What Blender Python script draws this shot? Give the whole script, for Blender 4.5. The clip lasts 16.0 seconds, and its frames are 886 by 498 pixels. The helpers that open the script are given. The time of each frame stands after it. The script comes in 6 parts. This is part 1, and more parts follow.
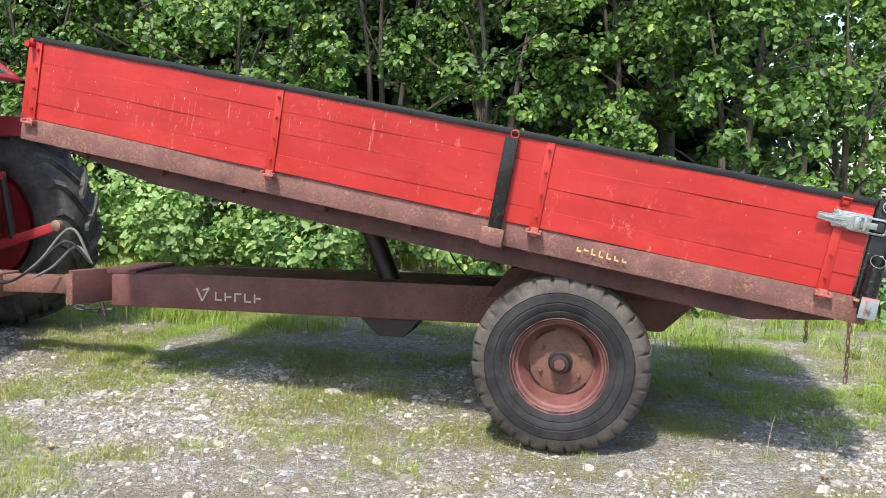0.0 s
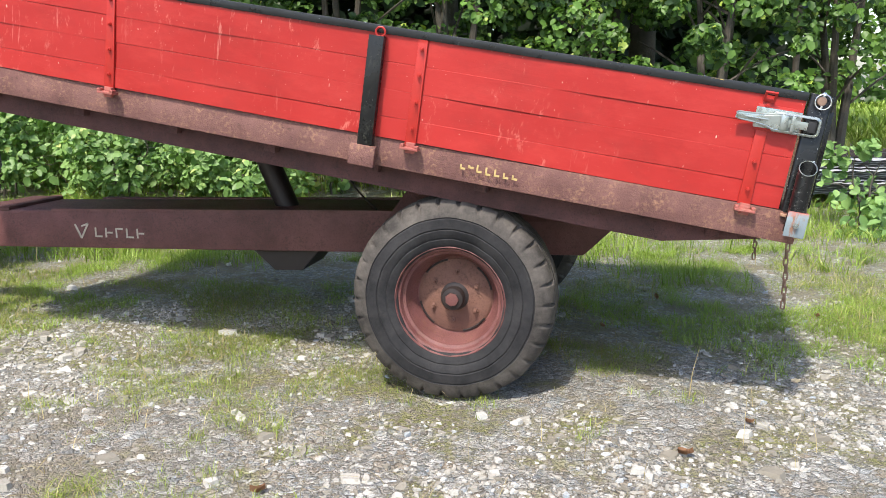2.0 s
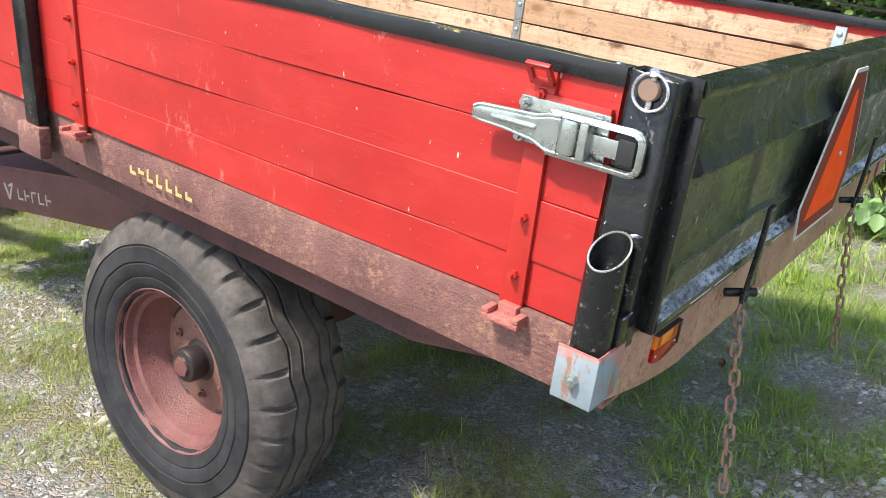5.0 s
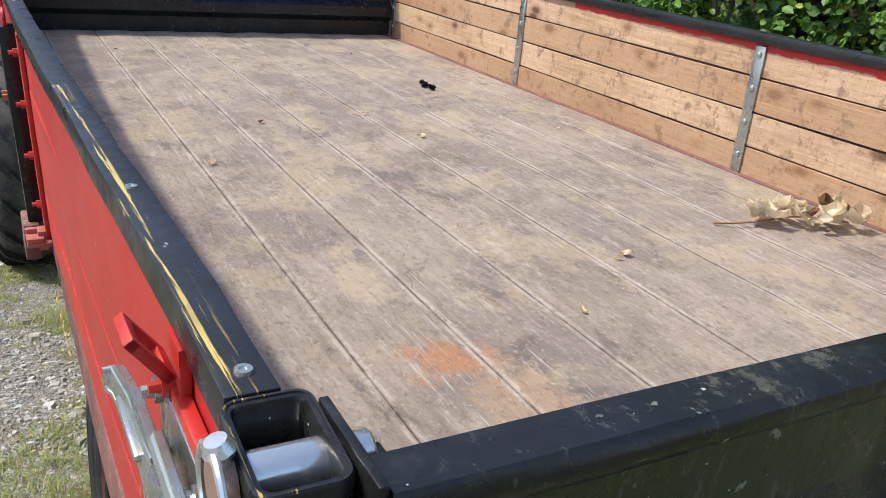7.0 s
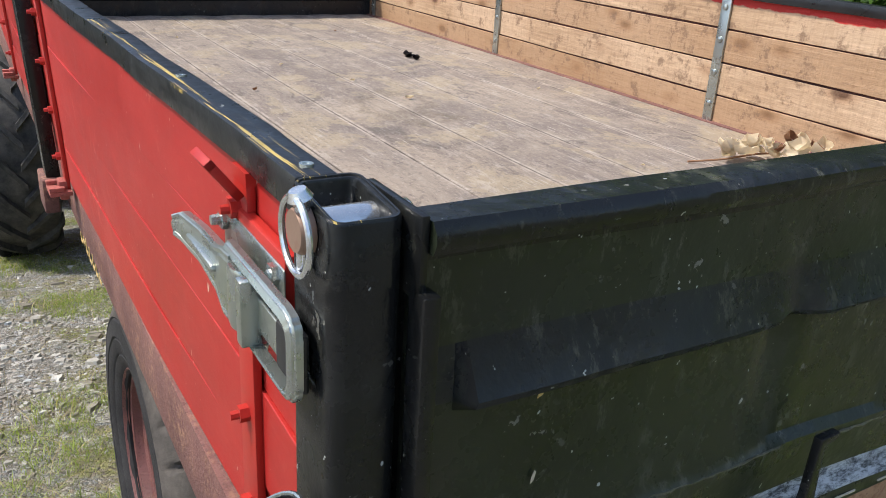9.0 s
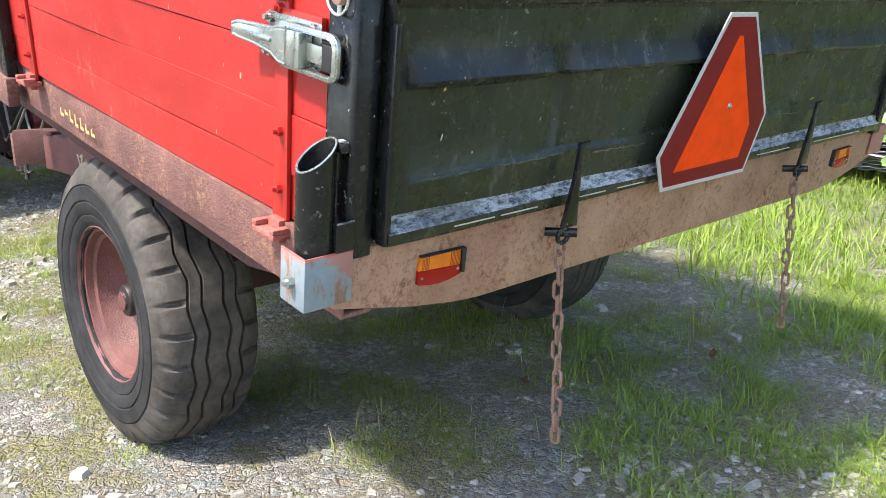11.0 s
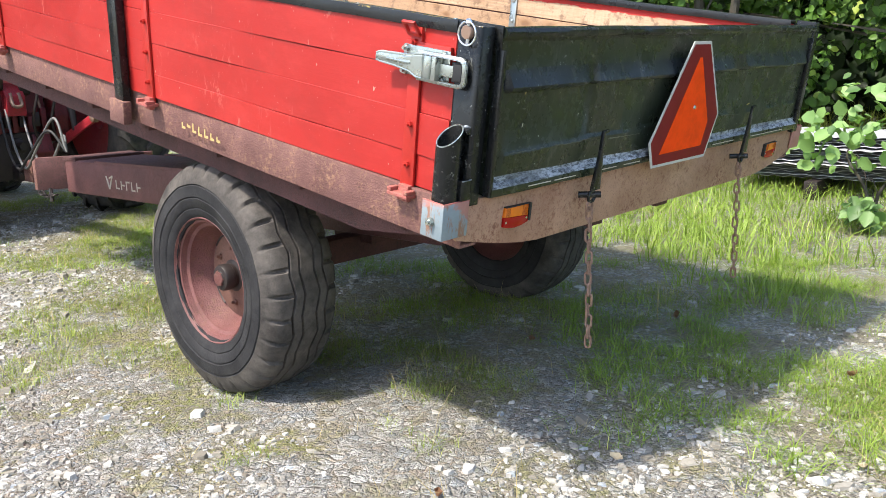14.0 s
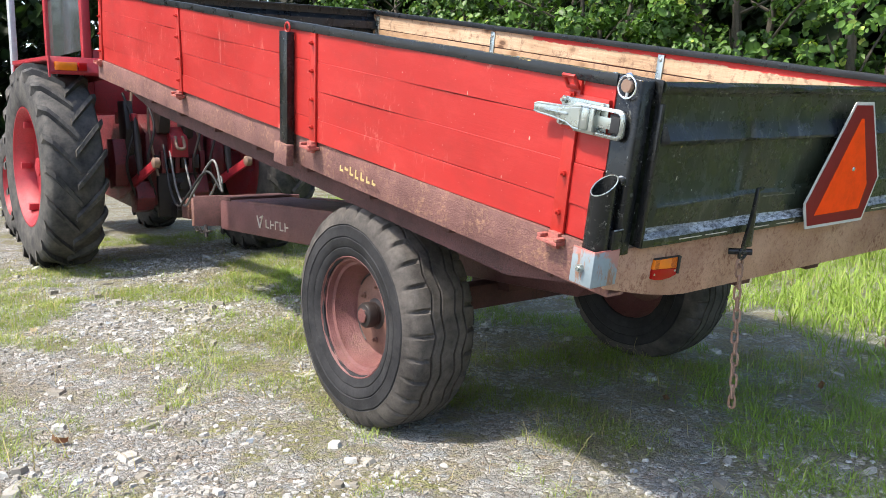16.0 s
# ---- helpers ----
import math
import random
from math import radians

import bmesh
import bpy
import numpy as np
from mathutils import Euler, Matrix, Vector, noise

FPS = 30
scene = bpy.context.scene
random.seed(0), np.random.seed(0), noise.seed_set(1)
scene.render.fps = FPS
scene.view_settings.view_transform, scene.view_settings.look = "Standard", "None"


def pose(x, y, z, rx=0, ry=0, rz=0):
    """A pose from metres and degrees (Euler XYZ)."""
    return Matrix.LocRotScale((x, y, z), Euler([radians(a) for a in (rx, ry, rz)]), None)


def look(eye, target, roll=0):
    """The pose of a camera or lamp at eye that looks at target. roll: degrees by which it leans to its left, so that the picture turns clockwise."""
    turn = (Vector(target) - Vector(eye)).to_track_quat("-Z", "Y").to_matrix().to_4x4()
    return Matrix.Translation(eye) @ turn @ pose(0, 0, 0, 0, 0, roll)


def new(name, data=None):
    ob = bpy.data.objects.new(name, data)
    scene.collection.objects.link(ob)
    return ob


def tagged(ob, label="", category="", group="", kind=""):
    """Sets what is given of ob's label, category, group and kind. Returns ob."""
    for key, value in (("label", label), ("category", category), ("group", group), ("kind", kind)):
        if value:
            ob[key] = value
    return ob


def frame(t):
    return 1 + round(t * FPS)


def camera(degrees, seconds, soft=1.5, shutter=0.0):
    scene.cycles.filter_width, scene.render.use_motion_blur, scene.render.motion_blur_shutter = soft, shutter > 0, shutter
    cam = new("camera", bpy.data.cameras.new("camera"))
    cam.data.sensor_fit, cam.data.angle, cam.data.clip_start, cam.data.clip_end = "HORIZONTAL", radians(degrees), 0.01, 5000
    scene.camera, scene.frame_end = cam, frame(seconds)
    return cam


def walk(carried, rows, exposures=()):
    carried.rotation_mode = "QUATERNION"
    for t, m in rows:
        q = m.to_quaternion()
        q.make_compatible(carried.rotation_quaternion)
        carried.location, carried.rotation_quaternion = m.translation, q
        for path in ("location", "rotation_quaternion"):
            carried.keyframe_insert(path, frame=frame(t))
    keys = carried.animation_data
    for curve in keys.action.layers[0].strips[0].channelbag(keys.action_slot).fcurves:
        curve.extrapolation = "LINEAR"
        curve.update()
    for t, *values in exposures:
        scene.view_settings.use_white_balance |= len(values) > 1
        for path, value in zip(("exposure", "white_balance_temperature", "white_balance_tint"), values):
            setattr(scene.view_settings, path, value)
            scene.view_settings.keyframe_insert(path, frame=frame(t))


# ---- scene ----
cam = camera(56.0, 16.0, soft=0.7)
PATH = [
    (0, (0.287, -3.822, 1.287), (-0.133, -1.875, 1.103), 1.66),
    (0.5, (0.303, -3.813, 1.290), (-0.100, -1.867, 1.067), 1.06),
    (1, (0.355, -3.730, 1.282), (-0.037, -1.789, 1.001), 0.26),
    (1.5, (0.497, -3.451, 1.265), (0.092, -1.521, 0.930), -0.42),
    (2, (0.739, -3.171, 1.263), (0.299, -1.258, 0.878), -0.60),
    (2.5, (1.031, -2.864, 1.292), (0.521, -0.980, 0.858), -0.45),
    (3, (1.263, -2.509, 1.283), (0.663, -0.661, 0.808), 0.00),
    (3.2, (1.353, -2.377, 1.297), (0.709, -0.549, 0.804), 0.03),
    (5.3, (1.876, -0.936, 1.297), (0.615, 0.522, 0.766), -0.22),
    (5.5, (1.888, -0.812, 1.296), (0.562, 0.590, 0.771), 0.06),
    (6, (1.857, -0.514, 1.335), (0.377, 0.733, 0.828), 0.70),
    (6.5, (1.799, -0.277, 1.376), (0.180, 0.795, 0.898), 1.20),
    (7, (1.744, -0.113, 1.402), (0.032, 0.821, 0.960), 1.41),
    (7.5, (1.740, -0.081, 1.401), (-0.017, 0.781, 0.989), 1.36),
    (8, (1.757, -0.088, 1.401), (-0.007, 0.769, 1.007), 0.85),
    (8.5, (1.789, -0.115, 1.387), (0.049, 0.784, 0.978), 0.18),
    (9, (1.872, -0.210, 1.307), (0.181, 0.755, 0.850), -0.57),
    (9.5, (1.963, -0.353, 1.182), (0.334, 0.687, 0.666), -1.00),
    (10, (2.099, -0.454, 1.144), (0.554, 0.684, 0.582), -1.03),
    (10.2, (2.157, -0.492, 1.130), (0.637, 0.683, 0.575), -1.02),
    (12.3, (2.666, -1.190, 1.154), (1.284, 0.188, 0.717), -0.74),
    (12.5, (2.680, -1.233, 1.150), (1.308, 0.157, 0.718), -0.94),
    (13, (2.667, -1.361, 1.141), (1.322, 0.054, 0.709), -1.43),
    (13.5, (2.649, -1.439, 1.127), (1.318, -0.011, 0.692), -1.72),
    (14, (2.648, -1.471, 1.118), (1.300, -0.056, 0.695), -1.53),
    (14.5, (2.655, -1.493, 1.115), (1.253, -0.122, 0.723), -1.06),
    (15, (2.648, -1.532, 1.112), (1.178, -0.223, 0.756), -0.50),
    (15.5, (2.637, -1.550, 1.106), (1.111, -0.296, 0.789), -0.04),
    (16, (2.645, -1.565, 1.099), (1.086, -0.346, 0.811), 0.23),
]
EXPOSURES = [(0.0, 1.1), (3.2, 1.02), (5.3, 1.36), (6.5, 1.04), (7.2, 0.66), (8.6, 0.66), (9.0, 0.66), (9.5, 1.12), (10.1, 1.62), (12.3, 1.4), (16.0, 1.3)]
walk(cam, [(t, look(eye, target, roll)) for t, eye, target, roll in PATH], EXPOSURES)

# ---- light ----
SUN_WAY = Vector((0.06, 0.29, -0.472)).normalized()
world = bpy.data.worlds.new("sky")
scene.world = world
world.use_nodes = True
sky = world.node_tree.nodes.new("ShaderNodeTexSky")
sky.sky_type, sky.sun_disc = "NISHITA", False
sky.dust_density, sky.ozone_density = 1.8, 0.7
sky.sun_elevation = math.asin(-SUN_WAY.z)
sky.sun_rotation = math.atan2(-SUN_WAY.x, -SUN_WAY.y)
world.node_tree.links.new(sky.outputs[0], world.node_tree.nodes["Background"].inputs[0])
world.node_tree.nodes["Background"].inputs[1].default_value = 0.15
sun = new("sun", bpy.data.lights.new("sun", "SUN"))
sun.data.energy, sun.data.angle, sun.data.color = 2.8, radians(3.0), (1.0, 0.935, 0.82)
sun.matrix_world = look((0, 0, 12), Vector((0, 0, 12)) + SUN_WAY)


# ---- materials ----
PLANK_EDGES = (0.03, 0.15, 0.37, 0.57, 0.787, 1.03, 1.29, 1.54, 1.74, 1.93)


class Mat:
    """A small builder of node materials in object space."""

    def __init__(self, name, rough=0.6, metal=0.0, spec=0.5):
        self.m = bpy.data.materials.new(name)
        self.m.use_nodes = True
        self.t = self.m.node_tree
        self.b = self.t.nodes["Principled BSDF"]
        self.b.inputs["Roughness"].default_value = rough
        self.b.inputs["Metallic"].default_value = metal
        self.b.inputs["Specular IOR Level"].default_value = spec
        self.co = self.t.nodes.new("ShaderNodeTexCoord").outputs["Object"]

    def node(self, kind, **ins):
        n = self.t.nodes.new(kind)
        for k, v in ins.items():
            self.put(n.inputs[k.replace("_", " ")], v)
        return n

    def put(self, socket, v):
        if isinstance(v, bpy.types.NodeSocket):
            self.t.links.new(v, socket)
        else:
            socket.default_value = v

    def at(self, scale=(1, 1, 1), rot=(0, 0, 0), loc=(0, 0, 0)):
        n = self.node("ShaderNodeMapping", Vector=self.co)
        n.inputs["Scale"].default_value, n.inputs["Rotation"].default_value, n.inputs["Location"].default_value = scale, rot, loc
        return n.outputs[0]

    def noise(self, scale, detail=4, rough=0.6, at=None, warp=0.0):
        n = self.node("ShaderNodeTexNoise", Vector=at or self.co, Scale=scale, Detail=detail, Roughness=rough, Distortion=warp)
        return n.outputs["Fac"]

    def cells(self, scale, at=None, feature="F1", out="Distance", jitter=1.0):
        n = self.node("ShaderNodeTexVoronoi", Vector=at or self.co, Scale=scale, Randomness=jitter)
        n.feature = feature
        return n.outputs[out]

    def ramp(self, fac, *stops):
        n = self.node("ShaderNodeValToRGB", Fac=fac)
        e = n.color_ramp.elements
        while len(e) < len(stops):
            e.new(0.5)
        for el, (p, c) in zip(e, stops):
            el.position = p
            el.color = (c, c, c, 1) if isinstance(c, (int, float)) else (*c, 1)
        return n.outputs[0]

    def mix(self, fac, a, b, mode="MIX"):
        n = self.t.nodes.new("ShaderNodeMix")
        n.data_type, n.blend_type = "RGBA", mode
        for k, v in ((0, fac), (6, a), (7, b)):
            if isinstance(v, tuple):
                v = (*v, 1) if len(v) == 3 else v
            self.put(n.inputs[k], v)
        return n.outputs[2]

    def calc(self, op, a, b=0.0):
        n = self.t.nodes.new("ShaderNodeMath")
        n.operation = op
        self.put(n.inputs[0], a), self.put(n.inputs[1], b)
        return n.outputs[0]

    def axis(self, k, vec=None):
        return self.node("ShaderNodeSeparateXYZ", Vector=vec or self.co).outputs[k]

    def random(self):
        return self.t.nodes.new("ShaderNodeObjectInfo").outputs["Random"]

    def colour(self, c):
        self.put(self.b.inputs["Base Color"], (*c, 1) if isinstance(c, tuple) else c)
        return self

    def rough(self, v):
        self.put(self.b.inputs["Roughness"], v)
        return self

    def bump(self, height, strength=0.3, dist=0.01):
        n = self.node("ShaderNodeBump", Height=height, Strength=strength, Distance=dist)
        self.put(self.b.inputs["Normal"], n.outputs[0])
        return self


def painted_wood():
    m = Mat("red_painted_board", 0.5)
    grain = m.noise(9, 6, 0.7, m.at((0.35, 6, 7)))
    patch = m.noise(2.2, 5, 0.62)
    c = m.mix(m.ramp(patch, (0.3, 0.0), (0.72, 1.0)), (0.355, 0.014, 0.012), (0.455, 0.023, 0.019))
    c = m.mix(m.ramp(grain, (0.35, 0.0), (0.75, 0.16)), c, (0.36, 0.02, 0.014))
    cloud = m.ramp(m.noise(6, 7, 0.75, m.at((0.6, 1, 1.6))), (0.48, 0.0), (0.7, 0.5))
    c = m.mix(cloud, c, (0.53, 0.046, 0.038))
    dull = m.ramp(m.noise(4, 6, 0.7, m.at((0.7, 1, 1.2), loc=(5, 0, 3))), (0.52, 0.0), (0.68, 0.5))
    c = m.mix(dull, c, (0.29, 0.017, 0.014))
    scuff = m.calc("MULTIPLY", m.ramp(m.noise(22, 7, 0.78, m.at((1.5, 1, 0.6), rot=(0, 0.5, 0))), (0.57, 0.0), (0.64, 1.0)), m.ramp(m.noise(3.1, 4, 0.6), (0.52, 0.0), (0.62, 0.9)))
    c = m.mix(m.calc("MULTIPLY", scuff, 0.55), c, (0.74, 0.26, 0.2))
    streak = m.calc("MULTIPLY", m.ramp(m.noise(13, 6, 0.72, m.at((2.6, 1, 0.3), loc=(2, 0, 1))), (0.6, 0.0), (0.66, 1.0)), m.ramp(m.noise(1.7, 4, 0.6, m.at(loc=(4, 0, 0))), (0.5, 0.0), (0.62, 0.55)))
    c = m.mix(streak, c, (0.7, 0.27, 0.22))
    nick = m.ramp(m.noise(52, 2, 0.5, m.at((1.4, 1, 0.6))), (0.752, 0.0), (0.764, 0.85))
    c = m.mix(nick, c, (0.66, 0.5, 0.38))
    speck = m.ramp(m.noise(130, 2, 0.5), (0.74, 0.0), (0.77, 0.6))
    c = m.mix(speck, c, (0.7, 0.4, 0.33))
    tone = m.calc("ADD", 0.9, m.calc("MULTIPLY", m.random(), 0.16))
    c = m.mix(1.0, c, m.node("ShaderNodeCombineColor", Red=tone, Green=tone, Blue=tone).outputs[0], "MULTIPLY")
    m.colour(c).rough(m.ramp(patch, (0.3, 0.36), (0.7, 0.55)))
    return m.bump(m.calc("ADD", grain, m.calc("MULTIPLY", m.noise(70, 5, 0.7), 0.4)), 0.22, 0.003).m


def rust(name, low, high, spot, amount=0.55, rough=0.75):
    m = Mat(name, rough)
    big, fine = m.noise(5, 5, 0.65), m.noise(70, 5, 0.7)
    c = m.mix(m.ramp(big, (0.32, 0.0), (0.68, 1.0)), low, high)
    blot = m.calc("MULTIPLY", m.ramp(fine, (0.48, 0.0), (0.62, 1.0)), m.ramp(m.noise(8, 5, 0.7), (0.42, 0.0), (0.62, 1.0)))
    c = m.mix(m.calc("MULTIPLY", blot, amount), c, spot)
    c = m.mix(m.ramp(m.noise(26, 6, 0.7), (0.6, 0.0), (0.72, 0.5)), c, tuple(v * 0.35 for v in low))
    m.colour(c)
    pit = m.ramp(m.noise(160, 3, 0.6), (0.55, 0.0), (0.68, 0.55))
    m.colour(m.mix(pit, c, tuple(v * 0.45 for v in low)))
    return m.bump(m.calc("ADD", fine, m.noise(170, 3, 0.6)), 0.7, 0.004).m


def gloss_paint(name, base, tint, rough=0.3):
    m = Mat(name, rough, 0.0, 0.36)
    big = m.noise(4, 5, 0.6)
    c = m.mix(m.ramp(big, (0.35, 0.0), (0.7, 1.0)), base, tint)
    dust = m.calc("MULTIPLY", m.ramp(m.noise(22, 7, 0.8), (0.52, 0.0), (0.7, 0.6)), m.ramp(m.noise(3, 4), (0.45, 0.0), (0.6, 0.7)))
    c = m.mix(m.calc("MULTIPLY", dust, 0.6), c, (0.1, 0.105, 0.095))
    run = m.calc("MULTIPLY", m.ramp(m.noise(26, 7, 0.8, m.at((1, 1.3, 0.45), loc=(3, 0, 1))), (0.55, 0.0), (0.62, 0.8)), m.ramp(m.noise(2.6, 4, 0.6, m.at(loc=(0, 5, 2))), (0.46, 0.0), (0.58, 1.0)))
    c = m.mix(m.calc("MULTIPLY", run, 0.7), c, (0.11, 0.112, 0.09))
    fleck = m.ramp(m.noise(120, 2, 0.5), (0.74, 0.0), (0.755, 0.85))
    c = m.mix(fleck, c, (0.45, 0.47, 0.45))
    nick = m.calc("MULTIPLY", m.ramp(m.noise(46, 4, 0.65), (0.64, 0.0), (0.66, 0.8)), m.ramp(m.noise(5, 4, 0.6, m.at(loc=(7, 1, 0))), (0.5, 0.0), (0.6, 1.0)))
    c = m.mix(nick, c, (0.2, 0.2, 0.18))
    m.colour(c).rough(m.ramp(m.noise(12, 5, 0.7), (0.35, rough * 0.75), (0.7, min(1, rough * 1.9))))
    return m.bump(m.calc("ADD", m.calc("MULTIPLY", m.noise(55, 4, 0.6), 0.5), m.calc("MULTIPLY", m.noise(9, 5, 0.6), 1.4)), 0.3, 0.005).m


def worn_cap():
    m = Mat("worn_black_cap", 0.32)
    c = m.mix(m.ramp(m.noise(5, 5), (0.35, 0.0), (0.7, 1.0)), (0.008, 0.0085, 0.009), (0.016, 0.018, 0.021))
    bow = m.calc("MULTIPLY", m.calc("SINE", m.calc("MULTIPLY", m.axis(0), math.pi / 3.97)), 0.047)
    across = m.calc("SUBTRACT", m.axis(1), bow)
    lane = m.node("ShaderNodeCombineXYZ", X=m.calc("MULTIPLY", m.axis(0), 2.2), Y=m.calc("MULTIPLY", across, 95.0)).outputs[0]
    streak = m.ramp(m.noise(1.6, 6, 0.66, lane), (0.545, 0.0), (0.575, 1.0))
    where = m.ramp(m.noise(1.5, 4, 0.6, m.at((1, 0, 0), loc=(0.35, 0, 0))), (0.38, 0.0), (0.46, 1.0))
    strip = m.calc("MULTIPLY", m.ramp(across, (0.004, 1.0), (0.012, 0.0)), m.calc("GREATER_THAN", m.axis(0), -0.66))
    wear = m.calc("MULTIPLY", m.calc("MULTIPLY", streak, where), m.calc("MULTIPLY", strip, m.calc("GREATER_THAN", m.axis(2), 0.436)))
    c = m.mix(wear, c, (0.52, 0.38, 0.1))
    chip = m.ramp(m.noise(60, 5, 0.7), (0.68, 0.0), (0.7, 0.75))
    c = m.mix(chip, c, (0.3, 0.32, 0.33))
    m.colour(c).rough(m.ramp(m.noise(18, 4), (0.3, 0.2), (0.7, 0.5)))
    return m.bump(m.noise(24, 5, 0.6), 0.3, 0.004).m


def dusty_ledge():
    m = Mat("chalky_sky_tinted_black", 0.6)
    # real chalk over black paint; the blue cast is sky light coloured in
    c = m.mix(m.ramp(m.noise(6, 5), (0.35, 0.0), (0.7, 1.0)), (0.016, 0.02, 0.024), (0.045, 0.055, 0.068))
    chalk = m.calc("MULTIPLY", m.ramp(m.noise(75, 7, 0.85, m.at((1, 0.4, 1))), (0.42, 0.0), (0.56, 1.0)), m.ramp(m.noise(6, 6, 0.7), (0.36, 0.25), (0.54, 1.0)))
    c = m.mix(chalk, c, (0.5, 0.54, 0.6))
    m.colour(c).rough(m.ramp(m.noise(30, 5), (0.3, 0.35), (0.7, 0.8)))
    return m.bump(m.calc("ADD", m.noise(80, 5, 0.75), m.noise(22, 5, 0.7)), 0.8, 0.005).m


def bare_pine():
    m = Mat("bare_pine", 0.72)
    off = m.calc("MULTIPLY", m.random(), 13.0)
    where = m.node("ShaderNodeVectorMath", **{}).outputs[0]
    n = where.node
    m.put(n.inputs[0], m.co)
    m.put(n.inputs[1], m.node("ShaderNodeCombineXYZ", X=off, Y=off).outputs[0])
    grain = m.noise(7, 6, 0.7, m.t.nodes.new("ShaderNodeMapping").outputs[0])
    g = grain.node.inputs["Vector"].links[0].from_node
    m.put(g.inputs["Vector"], where)
    g.inputs["Scale"].default_value = (0.5, 5, 11)
    saw = m.noise(60, 2, 0.5, m.at((1.6, 1, 0.15)))
    tone = m.noise(1.7, 3, 0.5, where)
    c = m.mix(m.ramp(grain, (0.3, 0.0), (0.7, 1.0)), (0.3, 0.18, 0.1), (0.58, 0.4, 0.25))
    c = m.mix(m.ramp(tone, (0.35, 0.0), (0.7, 0.7)), c, (0.68, 0.5, 0.35))
    c = m.mix(m.ramp(saw, (0.45, 0.0), (0.8, 0.28)), c, (0.3, 0.18, 0.1))
    knot = m.cells(7.5, m.node("ShaderNodeMapping", Vector=where, Scale=(0.62, 1, 1.25)).outputs[0])
    c = m.mix(m.ramp(knot, (0.17, 0.5), (0.3, 0.0)), c, (0.3, 0.15, 0.07))
    c = m.mix(m.ramp(knot, (0.1, 0.95), (0.18, 0.0)), c, (0.1, 0.045, 0.022))
    stain = m.ramp(m.noise(17, 7, 0.75, where), (0.54, 0.0), (0.62, 0.75))
    c = m.mix(m.ramp(m.random(), (0.3, 0.0), (0.9, 0.6)), c, (0.33, 0.185, 0.09))
    c = m.mix(stain, c, (0.2, 0.12, 0.075))
    c = m.mix(m.ramp(m.noise(90, 4, 0.7, m.at((0.3, 1, 1.2))), (0.52, 0.0), (0.7, 0.45)), c, (0.22, 0.13, 0.08))
    z, x = m.axis(2), m.axis(0)
    edge = m.calc("ADD", z, m.calc("MULTIPLY", m.noise(9, 6, 0.7, m.at((0.7, 1, 1))), 0.05))
    over = m.calc("MULTIPLY", m.ramp(edge, (0.411, 0.0), (0.414, 1.0)), m.calc("GREATER_THAN", x, -2.2))
    c = m.mix(over, c, (0.5, 0.03, 0.025))
    m.colour(c)
    return m.bump(m.calc("ADD", grain, m.calc("MULTIPLY", saw, 0.6)), 0.6, 0.004).m


